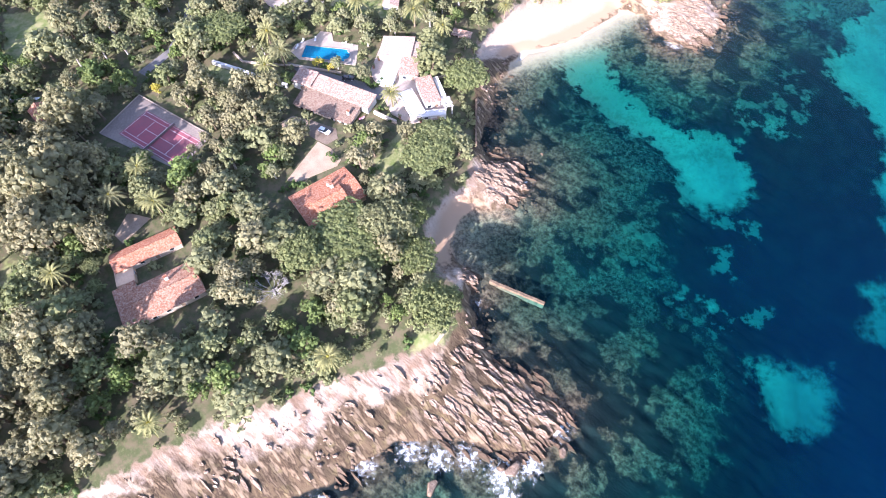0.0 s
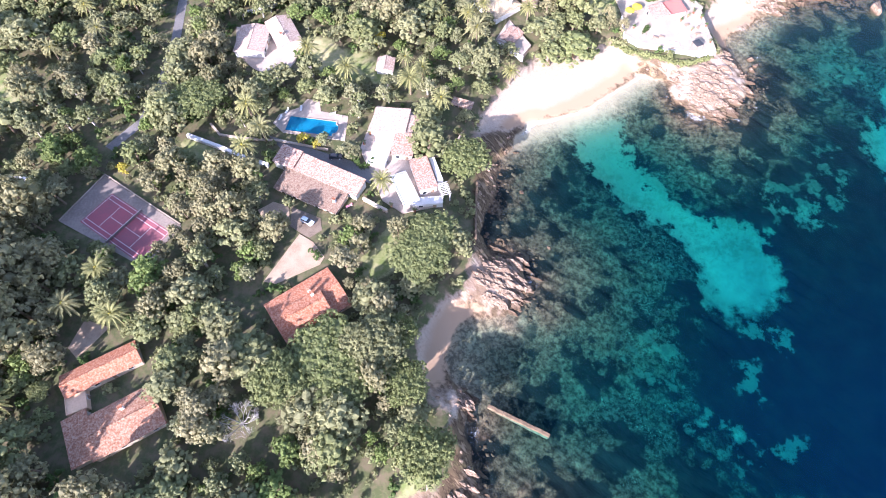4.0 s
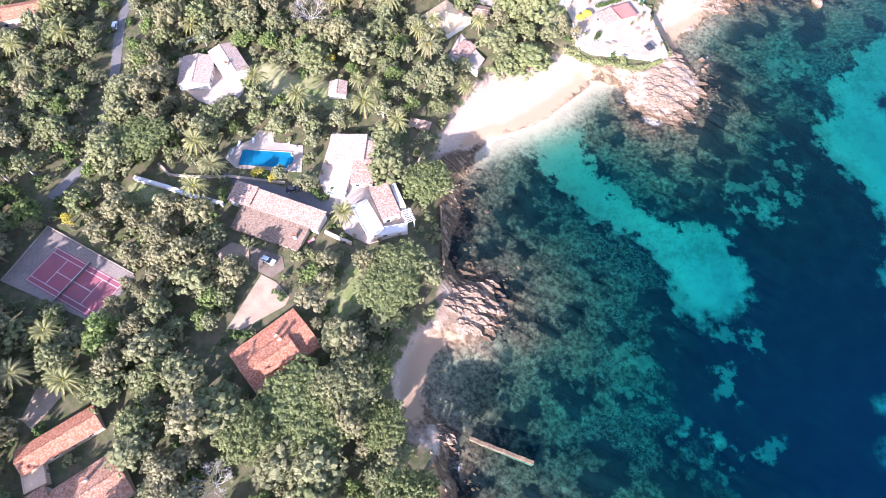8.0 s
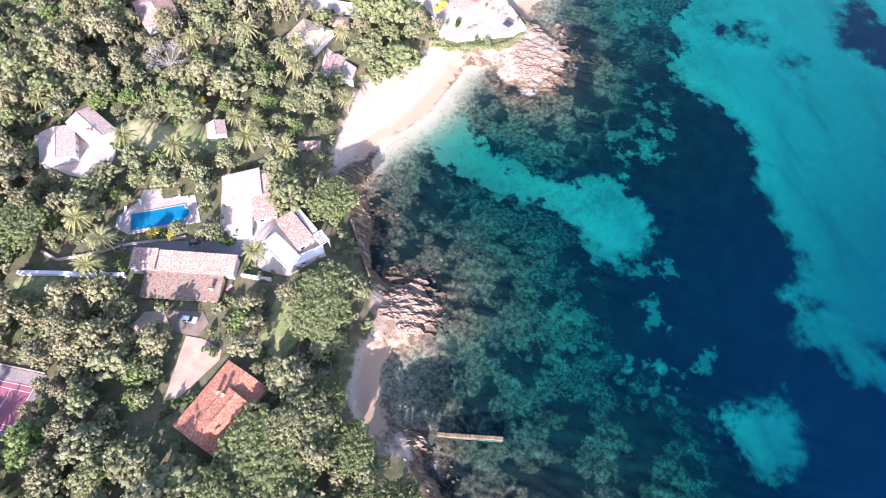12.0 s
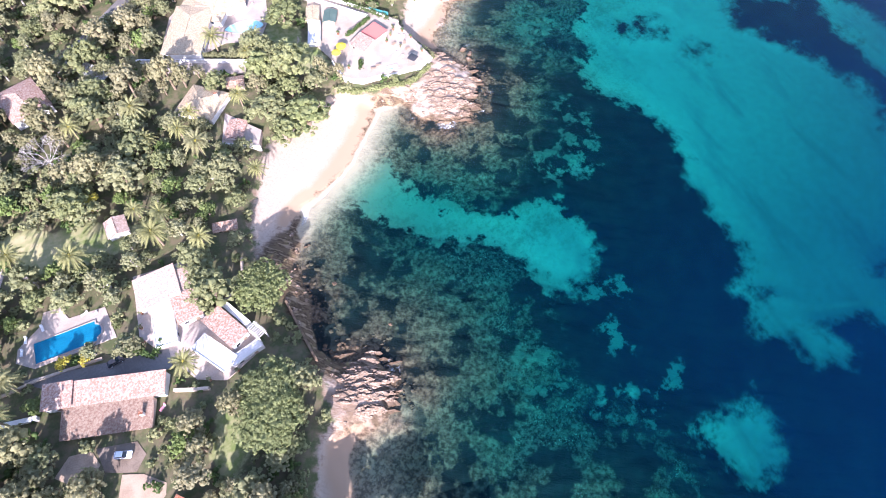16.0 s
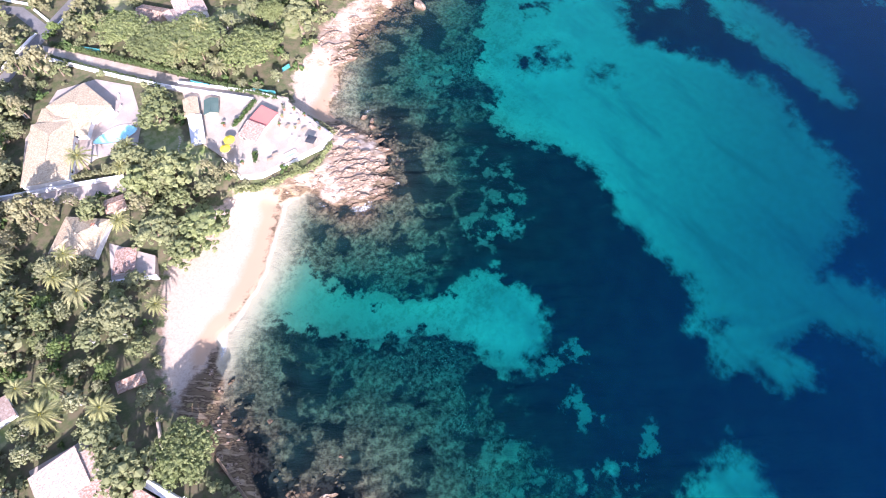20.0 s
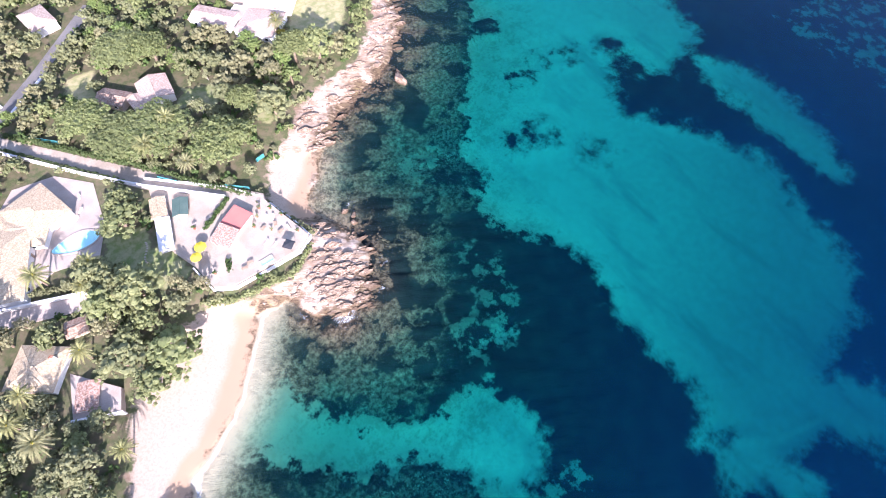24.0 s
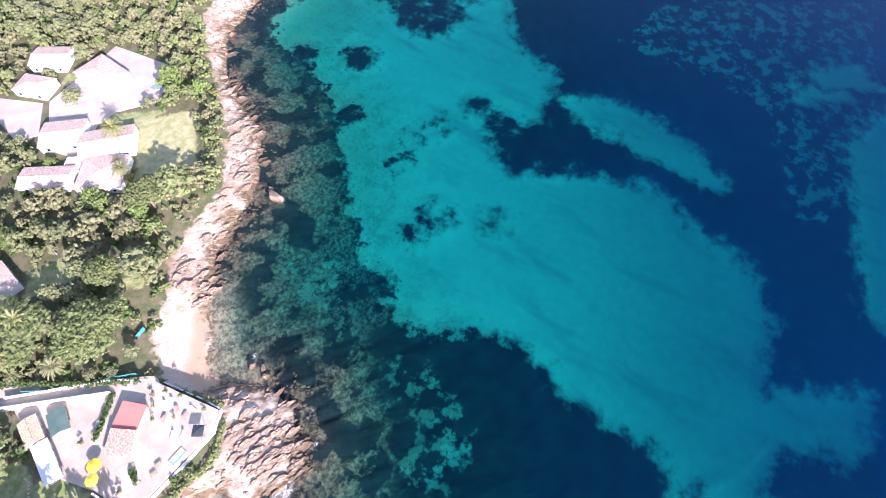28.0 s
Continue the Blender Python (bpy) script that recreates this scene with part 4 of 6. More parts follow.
house((-1.5, 141.2, 2.4, 9.6, 18.0), 8.3, 0.3, "flat", "white", "white", "narrow white balcony along a tiled roof", openings=1)
house((-10.6, 134.9, 5.8, 12.6, 24.0), 7.2, 0.4, "flat", "white", "white", "white sun terrace with parapet", openings=3)
house((-3.9, 130.6, 9.6, 3.4, 6.0), 6.9, 0.4, "flat", "white", "white", "low white sun deck beside the shore", openings=2)
house((-66.7, 197.3, 10.7, 13.5, -1.9), 8.6, 1.0, "gable", "white", "tile_white", "white villa wing with a bleached roof", openings=3)
house((-56.2, 200.8, 9.0, 15.2, 27.8), 9.0, 1.0, "gable", "white", "tile_white", "white villa wing with a pale tile roof and dormers", openings=3, chimney=[(-3, 1.5)])
house((19.9, 218.0, 13.5, 12.6, -50.5), 8.3, 1.8, "hip", "white", "tile_beige", "hip-roofed house with cream tiles above the beach", openings=3, chimney=[(4.5, 2.5)])
house((24.4, 202.6, 6.1, 8.3, -37.3), 6.4, 0.8, "gable", "white", "tile_pale", "small white cottage at the head of the beach", openings=2)
house((-29.2, 250.7, 13.0, 16.9, 9.8), 9.2, 1.8, "hip", "white", "tile_pale", "house with an orange hip roof among trees", openings=3)
house((33.0, 221.7, 6.1, 5.5, -21.1), 7.3, 0.6, "gable", "stone", "tile_old", "small garden shed with a grey tiled roof", openings=1, category="shed", name="garden_shed")
house((-19.4, 186.1, 6.1, 6.5, -3.3), 7.8, 0.9, "gable", "white", "tile_white", "small white garden hut on a lawn", openings=1, category="hut", name="garden_hut")
house((6.8, 170.3, 7.2, 3.2, -20.2), 5.6, 0.5, "mono", "wood", "tile_old", "low wooden beach hut with a brown roof", openings=2, category="hut", name="beach_hut")
house((45.1, 264.6, 14.5, 16.9, 3.9), 9.0, 1.1, "hip", "white", "tile_beige", "villa wing with a pale beige hip roof", openings=3)
house((29.1, 253.6, 14.2, 25.9, -33.2), 9.1, 1.1, "hip", "white", "tile_beige", "main wing of a villa under pale beige tiles", openings=4)
house((38.4, 262.5, 18.0, 13.2, -41.6), 8.4, 0.9, "hip", "white", "tile_beige", "low linking wing of a beige-roofed villa", openings=3)
house((67.0, 229.0, 4.5, 12.0, -27.7), 7.5, 0.5, "gable", "white", "white", "long white garden building on a patio", openings=2)
house((71.3, 238.5, 5.0, 8.0, -27.7), 7.7, 0.5, "gable", "white", "tile_beige", "small annexe with an orange tiled roof", openings=1)
house((76.1, 233.9, 4.9, 6.8, -34.5), 7.3, 0.7, "gable", "wood", "green", "dark green shed beside a white annexe", openings=1, category="shed", name="garden_shed")
house((85.2, 216.9, 7.2, 7.2, -76.0), 7.4, 0.5, "mono", "white", "red", "patio house with a dull red sheet roof", openings=2)
house((78.8, 214.6, 7.2, 6.6, -70.0), 7.2, 0.9, "mono", "white", "tile_pale", "patio wing with pale pink roof tiles", openings=2)
house((99.9, 281.8, 11.2, 12.1, -18.5), 9.0, 1.5, "gable", "white", "tile_white", "cottage with a cream tile roof among pines", openings=3)
house((92.3, 277.4, 5.7, 14.7, -6.0), 8.5, 1.0, "gable", "white", "tile_white", "cream-roofed side wing of a cottage", openings=2)
house((87.9, 289.8, 7.3, 11.0, 29.2), 8.4, 1.1, "gable", "cream", "tile_old", "cottage wing with a brown roof in shade", openings=2)
house((156.2, 307.6, 15.5, 12.8, -57.6), 9.0, 1.0, "gable", "white", "tile_white", "villa wing with pale pinkish roof", openings=3)
house((138.1, 298.4, 17.6, 9.6, -63.0), 8.8, 0.8, "gable", "white", "tile_white", "low villa wing with bleached pink tiles", openings=4)
house((148.0, 281.8, 16.0, 15.0, -63.0), 9.0, 1.0, "hip", "white", "tile_white", "broad villa wing with a pale hip roof", openings=4)
house((147.0, 294.5, 7.0, 7.0, -63.0), 8.0, 0.4, "flat", "white", "paving", "flat-roofed link between villa wings", openings=1)
house((159.6, 289.8, 19.1, 12.9, -52.7), 9.3, 1.0, "gable", "white", "tile_white", "villa wing facing a dry lawn", openings=4)
house((185.9, 342.2, 14.6, 11.6, -66.0), 9.4, 1.0, "gable", "white", "tile_white", "seaside villa with a pale tiled roof", openings=4)
house((171.2, 336.6, 14.0, 9.6, -78.0), 9.0, 0.9, "hip", "white", "tile_white", "side wing of a seaside villa under pale tiles", openings=3)
house((186.6, 316.5, 13.6, 18.9, -13.2), 9.4, 1.0, "hip", "white", "tile_white", "villa wing with a pale hip roof beside a round terrace", openings=4)
house((91.1, 347.7, 9.9, 13.9, -2.1), 9.5, 1.4, "hip", "white", "tile_white", "small white villa beyond the road", openings=3)
house((-128.8, 129.2, 6.2, 8.2, 43.7), 9.3, 1.2, "gable", "cream", "tile_red", "small red-roofed house among trees", openings=2)
house((-133.1, 231.0, 17.1, 8.7, 12.1), 9.6, 1.4, "gable", "cream", "tile_red", "orange-roofed house beyond the road", openings=3)


# ---- planting ----
def leaves_mesh(name, blobs, count, size, seed, material, squash=1.0, core=True, core_scale=0.6):
    """A crown: dark inner masses and many small bent leaf clumps on them. blobs: centre and radius of each mass."""
    rng = np.random.RandomState(seed)
    verts, faces = [], []
    if core:
        for (cx, cy, cz), r in blobs:
            bm = bmesh.new()
            bmesh.ops.create_icosphere(bm, subdivisions=1, radius=r * core_scale)
            n0 = len(verts)
            for v in bm.verts:
                k = 0.8 + 0.4 * rng.rand()
                verts.append((cx + v.co.x * k, cy + v.co.y * k, cz + v.co.z * k * squash))
            faces += [tuple(n0 + v.index for v in f.verts) for f in bm.faces]
            bm.free()
    weight = np.array([r * r for _, r in blobs])
    count, tufts = int(count), max(8, int(count / 8))
    pick = rng.choice(len(blobs), tufts, p=weight / weight.sum())
    d = rng.normal(size=(tufts, 3))
    d[:, 2] = np.abs(d[:, 2]) * 1.1 - 0.35
    d /= np.linalg.norm(d, axis=1)[:, None]
    centre, radius = np.array([c for c, _ in blobs])[pick], np.array([r for _, r in blobs])[pick]
    tuft = centre + d * radius[:, None] * (0.76 + 0.36 * rng.rand(tufts))[:, None] * (1, 1, squash)
    own = rng.randint(0, tufts, count)
    face = rng.normal(size=(count, 3))
    face /= np.linalg.norm(face, axis=1)[:, None]
    face = face + d[own] * 0.7 + (0, 0, 0.35)
    face /= np.linalg.norm(face, axis=1)[:, None]
    at = tuft[own] + face * (radius[own] * (0.17 + 0.14 * rng.rand(count)))[:, None] * (1, 1, squash)
    face = face + 0.32 * rng.normal(size=(count, 3))
    face /= np.linalg.norm(face, axis=1)[:, None]
    u = np.cross(face, rng.normal(size=(count, 3)))
    u /= np.linalg.norm(u, axis=1)[:, None] + 1e-9
    w = np.cross(face, u)
    s = size * (0.6 + 0.8 * rng.rand(count))[:, None]
    n0 = len(verts)
    quad = np.stack([at + u * s, at - u * s * 0.55 + w * s * 0.75, at - u * s * 0.45 - w * s * 0.7], 1)
    verts += [tuple(p) for p in quad.reshape(-1, 3)]
    faces += [(n0 + 3 * i, n0 + 3 * i + 1, n0 + 3 * i + 2) for i in range(count)]
    me = bpy.data.meshes.new(name)
    me.from_pydata(verts, [], faces)
    me.materials.append(MAT[material])
    return me


def lumps(seed, n, spread, height, low, rmin, rmax):
    rng = np.random.RandomState(seed)
    out = [((0, 0, height * 0.8), rmax)]
    for i in range(n):
        a, q = 2.4 * i + rng.rand(), math.sqrt((i + 0.6) / n)
        z = low + (height - low) * (1 - 0.75 * q * q) * (0.8 + 0.3 * rng.rand())
        out.append(((spread * q * math.cos(a), spread * q * math.sin(a), z), rmin + (rmax - rmin) * rng.rand()))
    return out


def trunk_mesh(name, height, r, blobs, material, seed):
    rng = np.random.RandomState(seed)
    bm = bmesh.new()
    fork = Vector((rng.normal() * 0.2, rng.normal() * 0.2, height * 0.5))
    rod(bm, (0, 0, -0.5), fork, r, 6, r * 0.7)
    bm.verts.ensure_lookup_table()
    top = max(bm.verts, key=lambda v: v.co.z)
    for (x, y, z), q in blobs[1:6]:
        before = set(bm.verts)
        rod(bm, fork, (x * 0.8, y * 0.8, z), r * 0.5, 4, r * 0.15)
        root = min((v for v in bm.verts if v not in before), key=lambda v: (v.co - fork).length)
        bmesh.ops.pointmerge(bm, verts=[top, root], merge_co=top.co.copy())
        top = max((v for v in bm.verts if (v.co - fork).length < r * 1.2), key=lambda v: v.co.z)
    return mesh_of(name, bm, material)


KINDS = {}


def tree_kind(key, name, label, n, leaf, bark, radius, height, low, squash, count, size, variants=3, group=""):
    KINDS[key] = []
    small = 0.72 if key == "pine" else 0.86
    for v in range(variants):
        blobs = lumps(100 * len(KINDS) + v, n, radius * 0.72, height - radius * 0.3, low, radius * 0.26 * small, radius * 0.42 * small)
        root = stand(name, 0, 0, -500, 0, label, "tree", group)
        for pname, me in (("trunk", trunk_mesh("trunk", height, radius * 0.07 + 0.08, blobs, bark, v)), ("crown", leaves_mesh("crown", blobs, count, size, 31 * v + n, leaf, squash))):
            o = new(pname, me)
            o.parent = root
        KINDS[key].append(root)


tree_kind("olive", "olive_tree", "grey-green wild olive with an uneven crown", 15, "olive", "bark_grey", 3.0, 6.0, 1.8, 0.95, 960, 0.275, group="olive grove")
tree_kind("oak", "evergreen_oak", "dark green evergreen oak with a dense crown", 17, "oak", "bark", 3.2, 6.8, 2.0, 0.95, 980, 0.275, group="evergreen oaks")
tree_kind("fresh", "carob_tree", "fresh green carob tree with a rounded crown", 14, "fresh", "bark", 3.0, 5.6, 1.6, 0.95, 960, 0.275, group="carob trees")
tree_kind("dry", "cork_oak", "brownish sparse-leaved oak with a grey crown", 20, "dry", "bark", 3.4, 8.4, 2.6, 1.0, 980, 0.265, group="brownish oaks")
tree_kind("pine", "stone_pine", "bright green stone pine with a broad domed crown", 44, "pine", "bark", 7.0, 10.5, 6.5, 0.66, 8000, 0.285, 2, group="stone pines")
tree_kind("shrub", "mastic_shrub", "low rounded mastic shrub", 7, "oak", "bark", 1.8, 2.6, 0.8, 0.85, 400, 0.23, group="garden shrubs")
tree_kind("gold", "mimosa", "mimosa covered in yellow flowers", 8, "gold", "bark", 2.6, 4.8, 1.6, 0.95, 800, 0.22, 1, group="mimosas")
USED = {}


def plant(key, x, y, size=1.0, tall=1.0, turn=0.0, sink=0.0, variant=0):
    root = KINDS[key][variant % len(KINDS[key])]
    m = pose(x, y, ground(x, y) - sink, 0, 0, turn) @ Matrix.Diagonal((size, size, size * tall, 1))
    if root not in USED:
        USED[root] = True
        root.matrix_basis = m
        return root
    return copy_thing(root, m)


def palm_kind(seed):
    rng = np.random.RandomState(seed)
    root = stand("palm_tree", 0, 0, -500, 0, "date palm with a round head of drooping feathered fronds", "palm", "palms")
    bm = bmesh.new()
    for i in range(8):
        rod(bm, (0, 0, -0.4 + i * 0.62), (0, 0, 0.26 + i * 0.62), 0.34 - 0.012 * i, 8, 0.30 - 0.012 * i)
    part("trunk", bm, "bark", root)
    bm = bmesh.new()
    bmesh.ops.create_icosphere(bm, subdivisions=2, radius=0.62, matrix=Matrix.Translation((0, 0, 4.75)) @ Matrix.Diagonal((1, 1, 0.8, 1)))
    part("frond_base", bm, "gold", root, "yellowish heart of the crown")
    verts, faces = [], []
    for i in range(38):
        a, lift = 2.39996 * i + 0.2 * rng.rand(), 1.05 * (1 - i / 38) ** 1.3 - 0.12
        long = 4.0 + 0.7 * rng.rand()
        d, side = np.array((math.cos(a), math.sin(a))), np.array((-math.sin(a), math.cos(a)))
        line = []
        for s in np.linspace(0, 1, 13):
            r = long * s * (0.96 - 0.3 * max(lift, 0))
            line.append((*(d * r), 4.8 + long * (lift * s - (0.30 + 0.30 * max(lift, 0)) * s * s)))
        for j in range(2, 13):
            p, q = np.array(line[j - 1]), np.array(line[j])
            w = 0.52 * math.sin(math.pi * (0.10 + 0.82 * j / 13)) + 0.06
            for sgn in (-1, 1):
                n0 = len(verts)
                tip = (p + q) / 2 + np.array((*(side * sgn * w + d * 0.42), 0.10 - 0.12 * rng.rand()))
                verts += [tuple(p), tuple(p + (q - p) * 0.5), tuple(tip)]
                faces.append((n0, n0 + 1, n0 + 2))
                verts += [tuple(p + (q - p) * 0.5), tuple(q), tuple(tip + (q - p) * 0.5)]
                faces.append((n0 + 3, n0 + 4, n0 + 5))
    me = bpy.data.meshes.new("fronds")
    me.from_pydata(verts, [], faces)
    me.materials.append(MAT["palm"])
    o = new("fronds", me)
    o.parent = root
    return root


KINDS["palm"] = [palm_kind(s) for s in (1, 2)]
PALMS = [(-90.8, 105.3), (-95.8, 94.8), (-85.5, 93.1), (-81.2, 91.2), (-12.9, 79.3), (-29.1, 47.1), (-68.6, 31.4), (-102.9, 69.4), (-17.0, 134.5), (-55.0, 153.0),
         (-60.4, 161.4), (0.0, 222.0), (9.0, 206.8), (11.8, 196.8), (-1.0, 209.5), (30.8, 211.6), (23.4, 183.2), (-0.1, 166.0), (-87.2, 163.4), (-69.0, 214.4), (-45.3, 188.0),
         (-31.2, 178.8), (-12.5, 186.3), (-10.4, 174.2), (-58.7, 145.0), (-18.8, 226.0), (-6.5, 180.5), (34.2, 240.4), (41.2, 228.8), (82.0, 257.3), (88.2, 256.2), (87.2, 243.4),
         (93.4, 261.7), (46.9, 233.1), (150.6, 274.1), (163.2, 287.7), (14.5, 212.0), (-118.0, 196.0), (-126.0, 208.0), (-112.0, 214.0), (-132.0, 188.0), (-120.0, 226.0)]
BIG_TREES = [(-5.4, 110.9, 9.2), (-37.8, 75.6, 7.4), (-27.2, 82.2, 8.4), (-15.8, 85.4, 8.2), (-22.8, 77.6, 7.9), (-2.8, 59.2, 7.4), (7.4, 143.6, 6.3), (100.4, 240.2, 10.4), (87.7, 262.0, 10.4), (109.1, 294.9, 7.3), (102.4, 304.8, 8.5), (-2.3, 117.3, 7.9), (-77.2, 165.6, 7.3), (-95.1, 73.1, 2.8), (79.0, 268.1, 8.5), (144.8, 257.9, 6.7), (75.0, 284.0, 7.3), (116.0, 250.0, 5.5), (-8.5, 76.0, 5.2), (-9.8, 88.0, 5.0)]
OAKS = [(64.3, 248.1, 6.0), (171.6, 318.2, 5.0), (37.8, 192.9, 7.0), (35.9, 203.4, 5.0), (-49.5, 37.8, 6.0), (46.5, 195.9, 5.5), (61.0, 241.0, 5.0)]
MIMOSAS = [(-95.5, 140.4, 2.5), (-22.5, 196.2, 3.8), (-43.1, 152.8, 2.5), (-38.6, 151.1, 2.0), (-144.0, 151.3, 2.5), (153.7, 280.7, 2.5), (150.3, 272.7, 2.0)]
TAKEN = [(-29.0, 220.8, 7.0), (-46.0, 66.3, 4.5), (4.0, 152.0, 5.0), (3.0, 134.0, 5.0), (0.0, 158.0, 4.0), (6.0, 127.0, 4.5), (4.5, 120.0, 4.0), (-52.0, 97.0, 6.5), (-49.5, 92.0, 5.5)]
# Groves of one kind: centre, reach, kind, how large its trees are.
GROVES = [(-121, 97, 27, "dry", 1.45), (-100, 45, 13, "dry", 1.3), (-67, 133, 13, "dry", 1.45), (-49, 119, 5, "dry", 1.2), (-150, 160, 14, "fresh", 1.1), (-114, 144, 8, "fresh", 1.2),
          (-50, 37, 9, "fresh", 1.0), (-80, 40, 9, "fresh", 1.0), (-52, 72, 8, "dry", 1.0), (-60, 92, 10, "oak", 1.0), (128, 262, 12, "dry", 1.2), (140, 250, 10, "fresh", 1.0),
          (196, 282, 9, "fresh", 0.9), (178, 262, 9, "fresh", 0.9), (10, 235, 16, "dry", 1.0), (48, 205, 10, "oak", 1.1)]
rnd = random.Random(5)
for i, (x, y) in enumerate(PALMS):
    plant("palm", x, y, 0.78 + 0.26 * rnd.random(), 1.1 + 0.3 * rnd.random(), rnd.random() * 360, 0, i)
    TAKEN.append((x, y, 3.0))
for i, (x, y, r) in enumerate(BIG_TREES):
    plant("pine", x, y, r / 7.0, 0.64 if -6 < x < 0 and y > 105 and y < 120 else min(1.35, 7.4 / r * 1.05), rnd.random() * 360, 0, i)
    TAKEN.append((x, y, r * 0.85))
for i, (x, y, r) in enumerate(OAKS):
    plant("oak", x, y, r / 3.6, 0.7, rnd.random() * 360, 0, i)
    TAKEN.append((x, y, r * 0.8))
for i, (x, y, r) in enumerate(MIMOSAS):
    plant("gold", x, y, r / 2.6, 1.0, rnd.random() * 360, 0, i)
    TAKEN.append((x, y, r * 0.8))

# The woods: trees set out unevenly wherever nothing else is.
HARD += [POOL_DECK, [(-108, 125), (-100, 141), (-74, 123), (-82, 106)]]
HARD.append([(-90, 61), (-82, 52), (-64, 63), (-67, 71)])
HARD.append([(86, 271), (98, 268), (110, 277), (107, 291), (88, 298), (82, 290)])
cand = []
yy = -12.0
while yy < 420:
    xx = -190.0
    while xx < 345:
        cand.append((xx + 5.2 * (rnd.random() - 0.5), yy + 5.2 * (rnd.random() - 0.5)))
        xx += 5.3
    yy += 5.0
cand = np.array(cand)
cx, cy = cand.T
ok = (signed(PLANTED, cx, cy) > 0.8) & (cy < 250 + 0.436 * (cx + 190)) & (cy > 8 - 0.2 * (cx + 100))
room = np.full(len(cand), 9.0)
for p in HARD:
    room = np.minimum(room, -signed(p, cx, cy))
ok &= room > 1.1
for p in LAWNS:
    ok &= signed(p, cx, cy) < -0.3
for _, width, line in ROADS:
    ok &= away(line, cx, cy) > width / 2 + 1.9
# Walls that stand clear of the trees.
for line in ([(-80.3, 155.0), (-69.3, 150.4), (-52.8, 143.4)], [(-74.3, 160.3), (-62.8, 154.3), (-50.5, 153.4)], [(48.6, 298.3), (72.8, 250.4), (88.2, 226.9)], [(7.6, 251.3), (40.4, 229.6)], [(-23.0, 131.6), (-15.4, 127.2)]):
    ok &= away(line, cx, cy + 1.5) > 4.0
for x, y, r in TAKEN:
    ok &= np.hypot(cx - x, cy - y) > r
cand, room = cand[ok], room[ok]
near = np.hypot(cand[:, 0] - 20, (cand[:, 1] - 130)) - 40 * wobble(cand[:, 0], cand[:, 1], 30)
order = np.argsort(near)
COUNT = dict(olive=0, oak=0, dry=0, shrub=0, fresh=0)
REST = []
for i in order:
    x, y = cand[i]
    grove = wobble(x, y, 26) + 0.5 * (rnd.random() - 0.5)
    if wobble(x, y, 7.5) < 0.07:
        continue
    key = "olive" if grove < 0.42 else "oak" if grove < 0.66 else "dry"
    if rnd.random() < 0.13:
        key = "fresh"
    large = 1.0
    for gx, gy, reach, kind, scale in GROVES:
        if math.hypot(x - gx, y - gy) < reach * (0.75 + 0.5 * rnd.random()):
            key, large = kind, scale
    edge = signed(PLANTED, x, y)
    if (edge < 4 and not 100 < y < 165) or rnd.random() < 0.16:
        key = "shrub"
    elif edge < 9 and 100 < y < 165:
        key, large = "oak", 0.75
    size = min((0.66 + 0.72 * rnd.random() ** 1.4) * large, (room[i] + 0.6) / 3.3)
    if size < 0.6:
        key, size = 'shrub', size * 1.7
    if COUNT[key] < 290:
        COUNT[key] += 1
        plant(key, x, y, size, 0.8 + 0.45 * rnd.random(), rnd.random() * 360, 0.1, rnd.randrange(3))
    else:
        REST.append((x, y, size * 1.15, rnd.random() * 6.28, key))


def joined(name, spots, me, material, label):
    """Many alike crowns in one mesh."""
    co = np.empty(len(me.vertices) * 3)
    me.vertices.foreach_get("co", co)
    co = co.reshape(-1, 3)
    polys = [tuple(p.vertices) for p in me.polygons]
    size = np.array([len(p) for p in polys])
    flat = np.concatenate([np.array(p) for p in polys])
    allv, allf = [], []
    for i, (x, y, s, a) in enumerate(spots):
        c, q = math.cos(a), math.sin(a)
        allv.append(np.stack([x + s * (co[:, 0] * c - co[:, 1] * q), y + s * (co[:, 0] * q + co[:, 1] * c), ground(x, y) - 0.2 + s * co[:, 2]], -1))
        allf.append(flat + i * len(co))
    v, fl, sz = np.concatenate(allv), np.concatenate(allf), np.tile(size, len(spots))
    out = bpy.data.meshes.new(name)
    out.vertices.add(len(v)), out.loops.add(len(fl)), out.polygons.add(len(sz))
    out.vertices.foreach_set("co", v.ravel())
    out.loops.foreach_set("vertex_index", fl)
    out.polygons.foreach_set("loop_start", np.concatenate([[0], np.cumsum(sz)[:-1]]))
    out.update(calc_edges=True)
    out.materials.append(MAT[material])
    return tagged(new(name, out), label, "woods", kind="stuff")


LIGHT = {k: leaves_mesh("far_crown", lumps(900 + i, 8, 2.1, 4.6, 1.8, 0.8, 1.25), 290, 0.42, 77 + i, k, 0.95) for i, k in enumerate(("olive", "oak", "dry", "fresh"))}
for key in ("olive", "oak", "dry", "fresh", "shrub"):
    spots = [(x, y, s, a) for x, y, s, a, k in REST if k == key]
    if spots:
        joined("far_woods", spots, LIGHT[{"shrub": "oak"}.get(key, key)], {"shrub": "oak"}.get(key, key), "dense evergreen woodland between the gardens")
